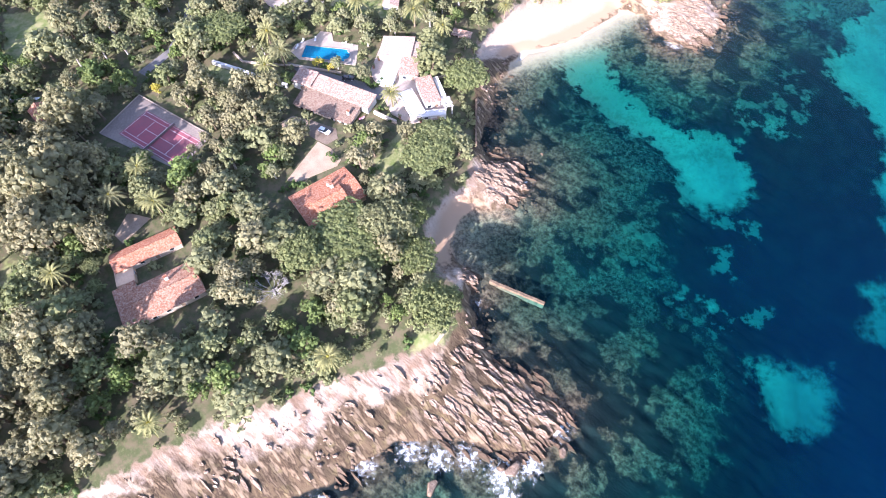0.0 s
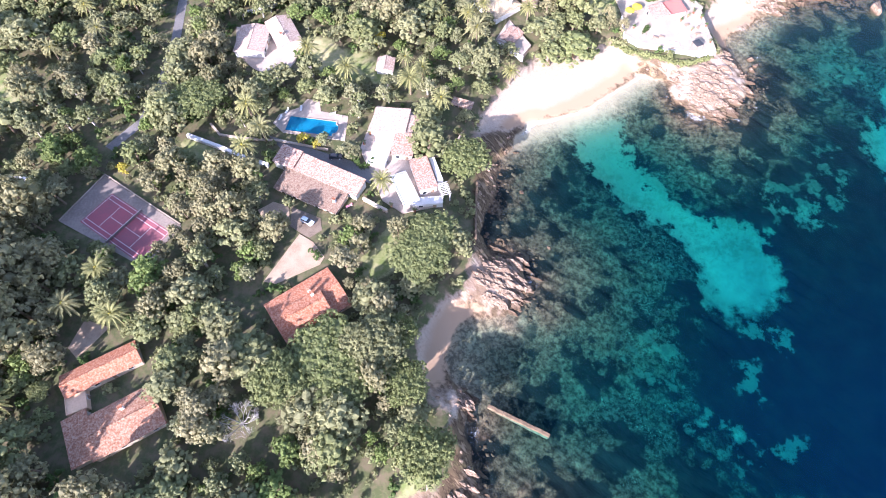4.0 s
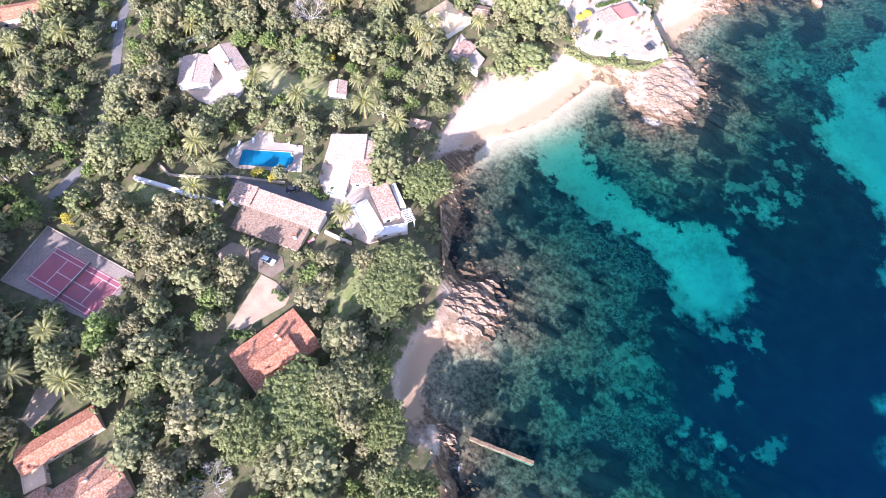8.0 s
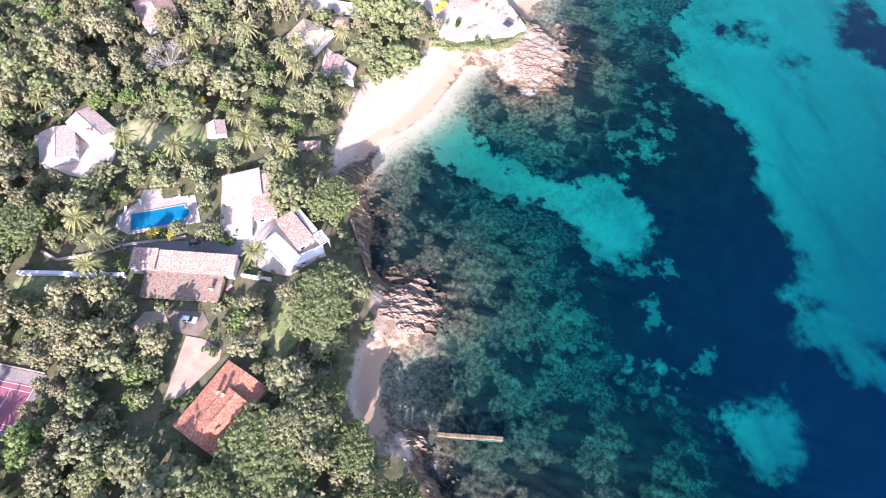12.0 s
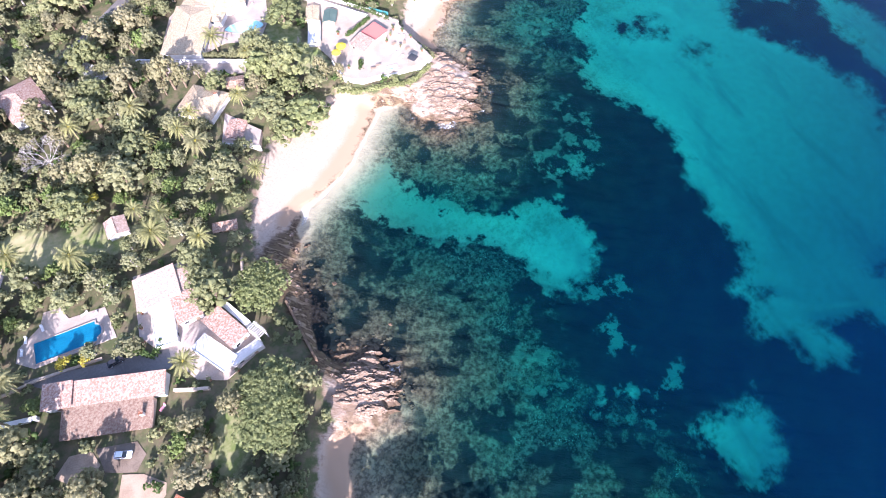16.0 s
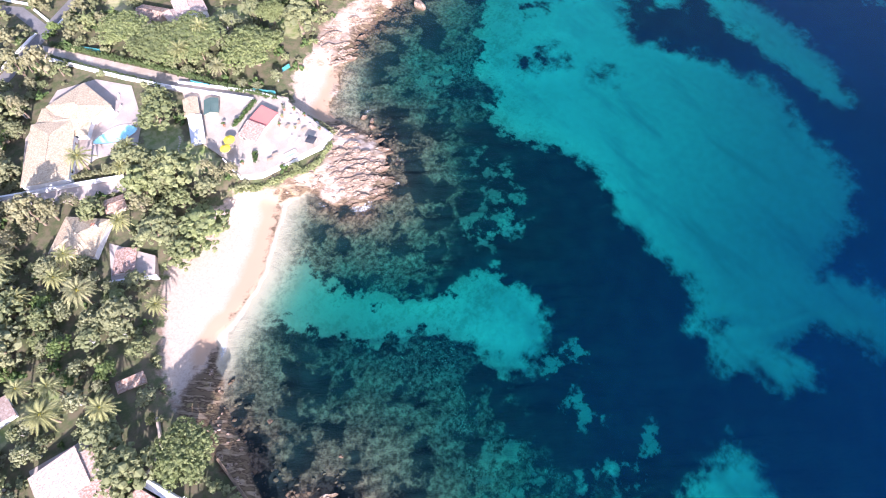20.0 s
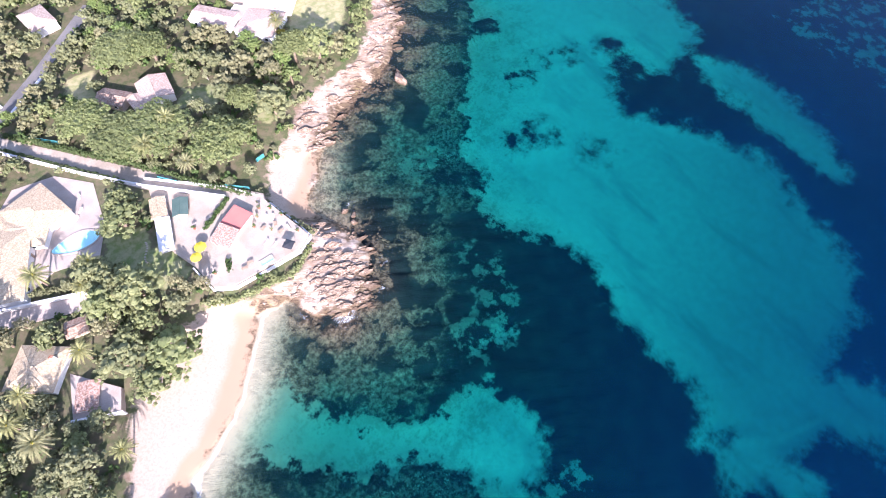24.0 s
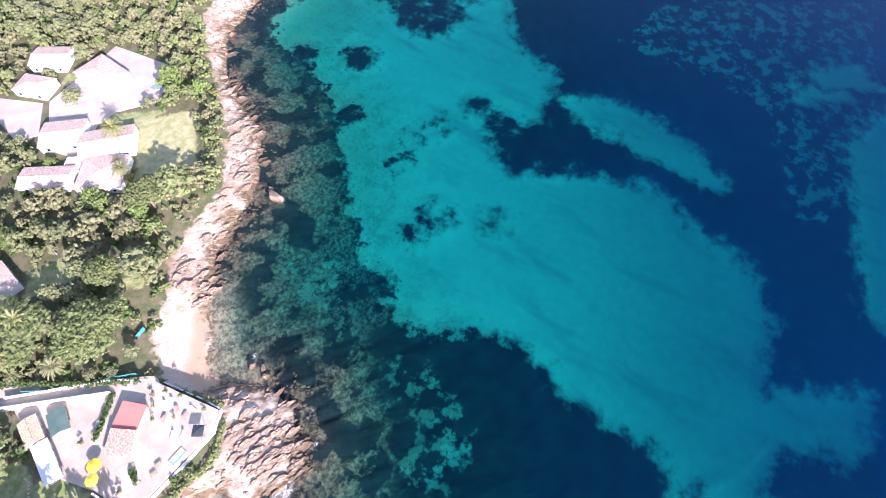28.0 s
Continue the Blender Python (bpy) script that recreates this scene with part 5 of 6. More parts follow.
# Undergrowth: low bushes wherever there is soil.
ux = np.array([rnd.uniform(-185, 250) for _ in range(9000)])
uy = np.array([rnd.uniform(0, 400) for _ in range(9000)])
free = (signed(PLANTED, ux, uy) > 0.3) & (uy < 250 + 0.436 * (ux + 190))
for p in HARD:
    free &= signed(p, ux, uy) < -0.7
for p in LAWNS:
    free &= signed(p, ux, uy) < 0.4
for _, width, line in ROADS:
    free &= away(line, ux, uy) > width / 2 + 0.9
ux, uy = ux[free], uy[free]
for i, key in enumerate(("oak", "olive", "hedge")):
    bush = leaves_mesh("bush", lumps(950 + i, 4, 0.8, 1.0, 0.3, 0.4, 0.65), 80, 0.28, 88 + i, key, 0.9)
    spots = [(x, y, rnd.uniform(0.9, 2.1), rnd.random() * 6.28) for x, y in list(zip(ux, uy))[i::3][:760]]
    joined("undergrowth", spots, bush, key, "low evergreen undergrowth between the trees")


def hedge_mesh(name, line, width, height, material, seed, clump=0.26):
    """A clipped hedge along a line: a closed body under many small clumps."""
    blobs, rng = [], np.random.RandomState(seed)
    for (ax, ay), (bx, by) in zip(line, line[1:]):
        n = max(1, int(math.hypot(bx - ax, by - ay) / (width * 0.55)))
        for i in range(n):
            s = (i + rng.rand() * 0.5) / n
            x, y = ax + (bx - ax) * s, ay + (by - ay) * s
            blobs.append(((x + 0.15 * rng.normal(), y + 0.15 * rng.normal(), ground(x, y) + height * 0.45), width * (0.5 + 0.15 * rng.rand())))
    return leaves_mesh(name, blobs, 110 * len(blobs), clump, seed, material, height / width * 0.95)


def hedge(line, width, height, label, seed, material="hedge"):
    return tagged(new("hedge", hedge_mesh("hedge", line, width, height, material, seed)), label, "hedge")


hedge([(53.7, 303.5), (64.9, 281.8), (77.0, 257.6), (86.1, 237.3), (95.9, 219.3)], 1.8, 2.2, "long green hedge beside a lane", 11)
hedge([(94.6, 194.3), (84.5, 190.8), (77.0, 193.6), (67.2, 198.0), (61.6, 202.5)], 2.0, 1.5, "low shrub hedge under a patio wall", 12, "oak")
hedge([(93.3, 218.5), (97.2, 207.0), (98.5, 196.7)], 2.2, 1.6, "dense shrub hedge along a patio wall", 13, "oak")
hedge([(74.5, 208.0), (72.2, 204.8)], 1.6, 1.7, "clipped oval bush on a patio", 14)
hedge([(88.2, 226.4), (79.5, 222.9), (76.3, 221.9)], 1.3, 1.8, "green hedge behind a red roof", 15)
hedge([(-31.2, 151.0), (-27.2, 147.2), (-24.4, 143.2), (-21.6, 144.6), (-20.8, 147.6)], 1.6, 1.6, "curved clipped hedge beside a forecourt", 16)
hedge([(-35.6, 113.6), (-33.2, 111.0)], 1.9, 1.9, "small bush beside an orange house", 17)
hedge([(50, 298), (62, 272), (70, 256)], 1.4, 1.6, "hedge between lane and villa garden", 18)
hedge([(129, 300), (139, 314)], 1.6, 1.6, "hedge beside a pale villa", 19)
hedge([(12, 252.5), (26, 243.2), (42, 232)], 1.6, 1.8, "dark hedge along a white wall", 20, "oak")


# ---- garden walls ----
def garden_wall(line, height, thick, material, label, name="garden_wall"):
    w = stand(name, *line[0], ground(*line[0]), 0, label, "wall")
    inv = Matrix.Translation((-line[0][0], -line[0][1], -ground(*line[0])))
    for a, b in zip(line, line[1:]):
        d = Vector((b[0] - a[0], b[1] - a[1]))
        n = max(1, round(d.length / 6))
        for i in range(n):
            p, q = Vector(a) + d * i / n, Vector(a) + d * (i + 1) / n
            z = max(ground(*p), ground(*q))
            side = Vector((-d.y, d.x)).normalized() * thick / 2
            bm = prism([tuple(p - side), tuple(q - side), tuple(q + side), tuple(p + side)], z - 1.5, z + height)
            bm.transform(inv)
            part("wall_panel", bm, material, w)
            cap = prism([tuple(p - side * 1.25), tuple(q - side * 1.25), tuple(q + side * 1.25), tuple(p + side * 1.25)], z + height + 0.003, z + height + 0.09)
            cap.transform(inv)
            part("coping", cap, material, w)
    return w


garden_wall([(-80.3, 155.0), (-69.3, 150.4), (-62.2, 146.9), (-52.8, 143.4)], 1.3, 0.9, "white", "thick white garden wall beside a lawn")
garden_wall([(-74.3, 160.3), (-70.3, 155.7), (-62.8, 154.3), (-50.5, 153.4), (-35.3, 150.0)], 0.5, 0.6, "paving", "low curved pale wall along a garden path")
garden_wall([(48.6, 298.3), (62.7, 269.0), (72.8, 250.4), (88.2, 226.9)], 1.7, 0.35, "white", "long white wall of a lane")
garden_wall([(7.6, 251.3), (22.6, 241.6), (40.4, 229.6)], 1.5, 0.5, "white", "white boundary wall")
garden_wall([(-146.7, 136.8), (-137.6, 137.3), (-126.5, 137.7), (-118, 137)], 1.2, 0.8, "white", "pale boundary wall between trees")
garden_wall([(-22.9, 131.6), (-18.9, 129.1), (-15.4, 127.2)], 1.3, 0.6, "cream", "cream wall running on from a long house")
garden_wall([(-74.8, 212.9), (-68.7, 215.0), (-61.0, 218.8)], 1.2, 0.7, "white", "white retaining wall behind a villa")
garden_wall([(31.4, 303.4), (52.6, 314.4)], 0.5, 0.9, "white", "broad white roadside kerb wall", "kerb_wall")
garden_wall([(59.2, 317.6), (58.5, 333.2), (51.5, 345.5)], 0.4, 0.8, "white", "white kerb wall of a branching road", "kerb_wall")
garden_wall([(60.5, 312.6), (78.0, 321.8)], 0.4, 0.8, "white", "white kerb wall beside a road", "kerb_wall")
garden_wall([(97.0, 217.0), (97.4, 205.0), (97.2, 196.9)], 1.0, 0.35, "white", "white parapet wall of a patio above the sea")
garden_wall([(96.9, 196.6), (91.4, 194.6), (80.0, 196.9), (70.2, 199.4), (65.4, 203.7), (65.8, 213.4)], 1.1, 0.4, "white", "white patio wall above the rocks")
garden_wall([(74.9, 252.6), (90.6, 229.9), (96.4, 218.4)], 1.3, 0.35, "white", "white wall between patio and lane")
garden_wall([(18.0, 200.0), (28.3, 192.6)], 1.0, 0.4, "white", "white wall below a beach cottage")
garden_wall([(-7.0, 146.0), (3.0, 150.0), (6.5, 158.0)], 0.7, 0.5, "stone", "low stone wall in a seaside garden")
garden_wall([(10.2, 119.5), (10.6, 131.0), (11.0, 139.5)], 0.9, 0.5, "jetty", "grey stone sea wall in shade")
garden_wall([(-2.8, 52.6), (-0.7, 55.5)], 0.5, 0.7, "stone", "short stone wall on a point of lawn")


def screen(a, b, height, label):
    s = stand("screen_fence", *a, ground(*a), 0, label, "fence")
    d = Vector((b[0] - a[0], b[1] - a[1], 0))
    rot = d.to_track_quat("X", "Z").to_matrix().to_4x4()
    n = max(1, round(d.length / 2))
    for i in range(n + 1):
        bm = boxed(d.length * i / n - 0.05, -0.05, -0.4, d.length * i / n + 0.05, 0.05, height + 0.05)
        bm.transform(rot)
        part("post", bm, "dark", s)
    for i in range(n):
        bm = boxed(d.length * i / n + 0.05, -0.02, 0.05, d.length * (i + 1) / n - 0.05, 0.02, height)
        bm.transform(rot)
        part("panel", bm, "teal", s)


screen((58.3, 296.9), (64.4, 286.9), 1.8, "teal mesh screen fence along a lane")
screen((78.1, 249.5), (81.5, 242.8), 1.8, "teal mesh screen fence beside a hedge")
screen((90.8, 230.8), (95.5, 224.0), 1.8, "teal mesh screen fence near the beach")
screen((104.4, 232.2), (107.7, 232.1), 1.8, "teal screen at the top of a small beach")


# ---- tennis court ----
def tennis():
    z = LEVEL["tennis_surround"][0] + 0.004
    t = stand("tennis_court", -90.6, 121.4, z, -32.6, "faded red tennis court with white lines in tree shade", "tennis court")
    L, W, S = 23.77, 10.97, 8.23
    part("playing_surface", boxed(-L / 2 - 0.4, -W / 2 - 0.4, 0, L / 2 + 0.4, W / 2 + 0.4, 0.03), "court", t)
    runs = [(-L / 2, s * W / 2, L / 2, s * W / 2) for s in (-1, 1)] + [(-L / 2, s * S / 2, L / 2, s * S / 2) for s in (-1, 1)]
    runs += [(s * L / 2, -W / 2, s * L / 2, W / 2) for s in (-1, 1)] + [(s * 6.4, -S / 2, s * 6.4, S / 2) for s in (-1, 1)] + [(-6.4, 0, 6.4, 0)]
    for x0, y0, x1, y1 in runs:
        w = 0.06
        part("court_line", boxed(min(x0, x1) - w, min(y0, y1) - w, 0.034, max(x0, x1) + w, max(y0, y1) + w, 0.040), "line", t)
    net = part("net", boxed(-0.03, -W / 2 - 0.9, 0.05, 0.03, W / 2 + 0.9, 0.95), "net", t)
    part("tape", boxed(-0.05, -W / 2 - 0.9, 0.95, 0.05, W / 2 + 0.9, 1.03), "line", net)
    for s in (-1, 1):
        part("net_post", rod(bmesh.new(), (0, s * (W / 2 + 0.95), 0), (0, s * (W / 2 + 0.95), 1.1), 0.06, 8), "dark", t)


tennis()
garden_wall([(-110.3, 123.4), (-102.1, 140.0), (-74.9, 122.4)], 0.3, 0.3, "paving", "low pale edging wall of a tennis court")


# ---- pools ----
def pool_water(name, r, g, b):
    k = Nodes(name, 0.05, 0.5)
    clear = k.n.new("ShaderNodeBsdfTransparent")
    k.put(clear.inputs[0], (r, g, b))
    gloss = k.n.new("ShaderNodeBsdfGlossy")
    gloss.inputs["Roughness"].default_value = 0.05
    top = k.n.new("ShaderNodeMixShader")
    k.l.new(k.sheen(), top.inputs[0]), k.l.new(clear.outputs[0], top.inputs[1]), k.l.new(gloss.outputs[0], top.inputs[2])
    k.l.new(top.outputs[0], k.n["Material Output"].inputs[0])
    return k.m


MAT["pool_water"] = pool_water("pool_water", 0.62, 0.92, 0.97)


MAT["lagoon_water"] = pool_water("lagoon_water", 0.87, 0.985, 0.99)


def pool(name, outline, x, y, z, turn, rim, tile, label):
    """A pool with a raised coping, on a deck."""
    p = stand(name, x, y, z, turn, label, "pool")
    part("pool_floor", prism(outline, 0.004, 0.03), tile, p)
    part("water_surface", prism(outline, 0.17, 0.175), "pool_water" if tile == "pool_tile" else "lagoon_water", p, "clear blue water")
    n = len(outline)
    for i in range(n):
        a, b = Vector(outline[i]), Vector(outline[(i + 1) % n])
        c = Vector((sum(q[0] for q in outline) / n, sum(q[1] for q in outline) / n))
        oa, ob = a + (a - c).normalized() * rim, b + (b - c).normalized() * rim
        part("coping", prism([tuple(a), tuple(b), tuple(ob), tuple(oa)], 0.004, 0.24), "terrace", p)
    return p


deck_level = max(ground(x, y) for x, y in POOL_DECK) + 0.08
deck = new("pool_deck", mesh_of("pool_deck", prism(POOL_DECK, deck_level - 2, deck_level), "terrace"))
tagged(deck, "white stone deck round a swimming pool", "pavement", kind="structure")
pool("swimming_pool", [(-8.1, -3.0), (7.2, -3.0), (7.2, -2.0), (8.3, -1.3), (8.6, 0), (8.3, 1.3), (7.2, 2.0), (7.2, 3.0), (-8.1, 3.0)], -41.5, 159.7, deck_level, -9.0, 0.45, "pool_tile", "rectangular blue swimming pool with a round end")
ell = [(6.6 * math.cos(a) * (1 + 0.12 * math.cos(2 * a + 1)), 3.2 * math.sin(a) * (1 + 0.2 * math.cos(a))) for a in np.linspace(0, 6.283, 21)[:-1]]
pool("lagoon_pool", ell, 47.2, 247.6, LEVEL["terrace"][2], -17, 0.5, "lagoon_tile", "curved pale turquoise pool beside a beige villa")
ell = [(3.0 * math.cos(a), 1.9 * math.sin(a)) for a in np.linspace(0, 6.283, 17)[:-1]]
pool("round_pool", ell, 192.0, 295.0, LEVEL["terrace"][3], -50, 0.4, "lagoon_tile", "small round pool on a white terrace")
pool("plunge_pool", [(-2.0, -0.9), (2.0, -0.9), (2.0, 0.9), (-2.0, 0.9)], 82.0, 199.2, LEVEL["patio"][0], -12, 0.3, "lagoon_tile", "small turquoise plunge pool on a patio")
disc = [(9.5 * math.cos(a), 9.5 * math.sin(a)) for a in np.linspace(0, 6.283, 33)[:-1]]
rt = new("round_terrace", mesh_of("round_terrace", prism(disc, 0, 0.3), "terrace"))
rt.matrix_basis = pose(189.5, 300.0, LEVEL["terrace"][3] - 0.25)
tagged(rt, "round white terrace of a seaside villa", "pavement", kind="structure")


# ---- cars ----
def car(x, y, z, turn, paint, label):
    c = stand("car", x, y, z, turn, label, "car", "parked cars")
    bm = bmesh.new()
    box(bm, -2.1, -0.87, 0.32, 2.1, 0.87, 0.88)
    bmesh.ops.bevel(bm, geom=list(bm.edges), offset=0.16, segments=3, affect="EDGES")
    part("body", bm, paint, c, smooth=False)
    bm = bmesh.new()
    v = [bm.verts.new(p) for p in ((-1.85, -0.76, 0.86), (0.95, -0.76, 0.86), (0.95, 0.76, 0.86), (-1.85, 0.76, 0.86), (-1.45, -0.62, 1.42), (0.25, -0.62, 1.42), (0.25, 0.62, 1.42), (-1.45, 0.62, 1.42))]
    for q in ((0, 1, 5, 4), (1, 2, 6, 5), (2, 3, 7, 6), (3, 0, 4, 7), (4, 5, 6, 7)):
        bm.faces.new([v[i] for i in q])
    cabin = part("cabin", bm, "glass", c, "dark glazed cabin")
    part("car_roof", boxed(-1.42, -0.63, 1.424, 0.2, 0.63, 1.47, bevel=0.02), paint, cabin)
    part("bonnet", boxed(1.0, -0.74, 0.885, 2.0, 0.74, 0.90), paint, c)
    for sx in (-1.3, 1.3):
        for sy in (-1, 1):
            w = part("wheel", rod(bmesh.new(), (sx, sy * 0.72, 0.33), (sx, sy * 0.90, 0.33), 0.33, 14), "rubber", c)
            part("rim", rod(bmesh.new(), (sx, sy * 0.902, 0.33), (sx, sy * 0.915, 0.33), 0.2, 10), "frame", w)
    for sy in (-0.6, 0.6):
        part("headlight", boxed(2.09, sy - 0.18, 0.6, 2.115, sy + 0.18, 0.74), "frame", c)
        part("tail_light", boxed(-2.115, sy - 0.16, 0.62, -2.09, sy + 0.16, 0.78), "red", c)
    return c


car(-38.4, 123.6, LEVEL["yard"][0], -30, "car_white", "white saloon car parked on a drive in shade")
car(-32.6, 147.1, LEVEL["forecourt"][0], 2, "car_black", "black car parked on a grey forecourt")
car(-99.6, 224.0, ground(-99.6, 224.0) + 0.1, 98, "car_white", "white car on a narrow road")
car(-88.0, 172.0, ground(-88.0, 172.0) + 0.05, 20, "car_black", "dark car parked under trees beside a road")


# ---- patio things ----
def parasol(x, y, z, r, cloth, label):
    p = stand("parasol", x, y, z, 0, label, "parasol", "parasols")
    bm = bmesh.new()
    ring = [bm.verts.new((r * math.cos(a), r * math.sin(a), 2.15)) for a in np.linspace(0, 6.283, 9)[:-1]]
    low = [bm.verts.new((q.co.x, q.co.y, 1.98)) for q in ring]
    top = bm.verts.new((0, 0, 2.75))
    for i in range(8):
        bm.faces.new((ring[i], ring[(i + 1) % 8], top)), bm.faces.new((low[i], low[(i + 1) % 8], ring[(i + 1) % 8], ring[i]))
    part("canopy", bm, cloth, p)
    part("pole", rod(bmesh.new(), (0, 0, 0), (0, 0, 2.85), 0.03, 6), "frame", p)
    part("base", rod(bmesh.new(), (0, 0, 0), (0, 0, 0.1), 0.3, 10), "stone", p)
    for i in range(8):
        a = 2 * math.pi * i / 8
        part("rib", rod(bmesh.new(), (0, 0, 2.70), (r * 0.98 * math.cos(a), r * 0.98 * math.sin(a), 2.12), 0.015, 4), "frame", p)


pz = LEVEL["patio"][0]
parasol(71.4, 216.6, pz, 1.9, "yellow", "yellow parasol on a white patio")
parasol(68.4, 214.6, pz, 1.7, "yellow", "yellow parasol beside a white patio wall")


def table(x, y, z, turn):
    t = stand("patio_table", x, y, z, turn, "wooden table on a white patio", "table", "patio tables")
    part("tabletop", boxed(-0.9, -0.5, 0.70, 0.9, 0.5, 0.75, bevel=0.02), "wood", t)
    for sx in (-0.8, 0.8):
        for sy in (-0.4, 0.4):
            part("leg", boxed(sx - 0.04, sy - 0.04, 0, sx + 0.04, sy + 0.04, 0.70), "wood", t)
    return t


def lounger(x, y, z, turn, cloth, label):
    t = stand("sun_lounger", x, y, z, turn, label, "lounger", "sun loungers")
    part("mattress", boxed(-0.95, -0.32, 0.30, 0.45, 0.32, 0.38, bevel=0.03), cloth, t)
    bm = boxed(0, -0.32, 0, 0.75, 0.32, 0.08, bevel=0.03)
    bm.transform(pose(0.46, 0, 0.31, 0, -35, 0))
    part("backrest", bm, cloth, t)
    part("lounger_frame", boxed(-0.98, -0.34, 0.24, 0.9, 0.34, 0.29), "frame", t)
    for sx in (-0.85, 0.8):
        for sy in (-0.28, 0.28):
            part("leg", boxed(sx - 0.03, sy - 0.03, 0, sx + 0.03, sy + 0.03, 0.24), "frame", t)
    return t


for x, y, a in ((88.5, 208.6, 20), (92.1, 207.2, 60), (91.4, 203.8, 10), (75.9, 201.8, -20), (78.2, 202.2, -20)):
    table(x, y, pz, a)
for x, y, a in ((91.7, 211.1, 40), (93.2, 209.8, 40), (94.0, 203.0, 80), (86.0, 204.0, 15), (87.2, 201.5, 15)):
    lounger(x, y, pz, a, "cloth", "white cushioned lounger on a patio")
for x, y, a in ((-33.4, 163.5, 10), (-35.5, 165.0, 10), (-50.5, 166.0, 70), (-52.2, 163.0, 70), (-46.0, 167.0, 90)):
    lounger(x, y, deck_level, a, "cloth", "white lounger beside a swimming pool")
for x, y, a in ((52.0, 255.0, 30), (54.5, 257.0, 30), (57.0, 262.0, 60), (50.0, 258.0, 10)):
    lounger(x, y, LEVEL["terrace"][2], a, "cloth", "white lounger beside a lagoon pool")
lounger(-26.9, 129.3, ground(-26.9, 129.3), 30, "pink", "pink cushioned lounger beside a long house")


def gazebo(x, y, z, turn, r, h, roof, label):
    g = stand("gazebo", x, y, z, turn, label, "gazebo")
    for sx in (-1, 1):
        for sy in (-1, 1):
            part("post", boxed(sx * r - 0.06, sy * r - 0.06, 0, sx * r + 0.06, sy * r + 0.06, h), "wood", g)
    bm = bmesh.new()
    ring = [bm.verts.new((sx * (r + 0.25), sy * (r + 0.25), h)) for sx, sy in ((-1, -1), (1, -1), (1, 1), (-1, 1))]
    top = bm.verts.new((0, 0, h + 0.5))
    for i in range(4):
        bm.faces.new((ring[i], ring[(i + 1) % 4], top))
    bm.faces.new(ring)
    part("canopy", bm, roof, g)


def potted(x, y, z, s, leaf, label):
    p = stand("potted_plant", x, y, z, rnd.random() * 360, label, "plant", "potted plants")
    part("pot", rod(bmesh.new(), (0, 0, 0), (0, 0, 0.42 * s), 0.2 * s, 10, 0.27 * s), "tile_red", p)
    o = new("foliage", leaves_mesh("foliage", lumps(abs(int(x * 7)), 4, 0.35 * s, 1.1 * s, 0.6 * s, 0.2 * s, 0.34 * s), 60, 0.16, int(y), leaf, 1.0))
    o.parent = p


for x, y, s in ((90.0, 213.5, 1.2), (94.8, 213.0, 1.5), (95.6, 208.4, 1.3), (87.0, 211.2, 1.4), (89.9, 206.4, 1.0), (95.2, 200.0, 1.4), (74.4, 224.6, 1.6), (92.5, 215.6, 1.6), (69.0, 207.0, 1.6)):
    potted(x, y, pz, s, "hedge" if s > 1.25 else "oak", "leafy plant in a terracotta pot on a patio")
for x, y in ((-24.2, 152.5), (-25.0, 148.5), (-22.6, 156.5), (-20.8, 161.8), (-14.5, 129.2), (-7.5, 127.4)):
    potted(x, y, LEVEL["terrace"][1], 1.7, "olive", "pale leafy shrub in a large pot by a white house")


step_rnd = random.Random(12)
for i in range(10):
    x, y = 61.4 - 0.42 * i + 0.5 * math.sin(i * 0.7), 232.0 - 0.7 * i
    ob = new("stepping_stone", mesh_of("stepping_stone", prism([(0.36 * step_rnd.uniform(0.8, 1.1) * math.cos(q), 0.27 * math.sin(q)) for q in np.linspace(0, 6.283, 9)[:-1]], -0.1, 0.12), "paving"))
    ob.matrix_basis = pose(x, y, ground(x, y), 0, 0, -30 + step_rnd.uniform(-15, 15))
    tagged(ob, "pale stepping stone set in a lawn", "paving stone", "stepping stones")


gazebo(89.6, 197.4, pz, 25, 1.3, 2.1, "dark", "grey canopied gazebo at a patio corner")


def pergola(x, y, z, turn, length, width, height, label):
    p = stand("pergola", x, y, z, turn, label, "pergola")
    n = int(length / 3)
    for i in range(n + 1):
        for s in (-1, 1):
            part("post", boxed(-length / 2 + length * i / n - 0.12, s * width / 2 - 0.12, -1.0, -length / 2 + length * i / n + 0.12, s * width / 2 + 0.12, height - 0.16), "white", p)
    for s in (-1, 1):
        part("beam", boxed(-length / 2 - 0.3, s * width / 2 - 0.1, height - 0.155, length / 2 + 0.3, s * width / 2 + 0.1, height), "white", p)
    k = int(length / 0.55)
    for i in range(k + 1):
        u = -length / 2 + length * i / k
        part("slat", boxed(u - 0.07, -width / 2 - 0.5, height + 0.003, u + 0.07, width / 2 + 0.5, height + 0.15), "white", p)


pergola(1.0, 133.8, LEVEL["terrace"][1], 108, 4.2, 2.2, 2.6, "white slatted pergola beside a house by the shore")
pergola(-6.0, 252.0, ground(-6, 252), -62, 12.0, 4.0, 2.5, "white pergola with wide slats between trees")


# ---- jetty and shore ----
def jetty():
    j = stand("jetty", 12.6, 72.7, 0, math.degrees(math.atan2(65.6 - 72.7, 27.6 - 12.6)), "narrow stone jetty running out from a cove", "jetty")
    n, L = 8, 16.6
    for i in range(n):
        a, b = L * i / n, L * (i + 1) / n - 0.05
        top = 0.95 - 0.02 * i
        part("stone_block", boxed(a, -0.42 - 0.05 * (i % 2), -2.4, b, 0.42 + 0.06 * ((i + 1) % 2), top, bevel=0.06), "jetty", j)
    return j


jetty()


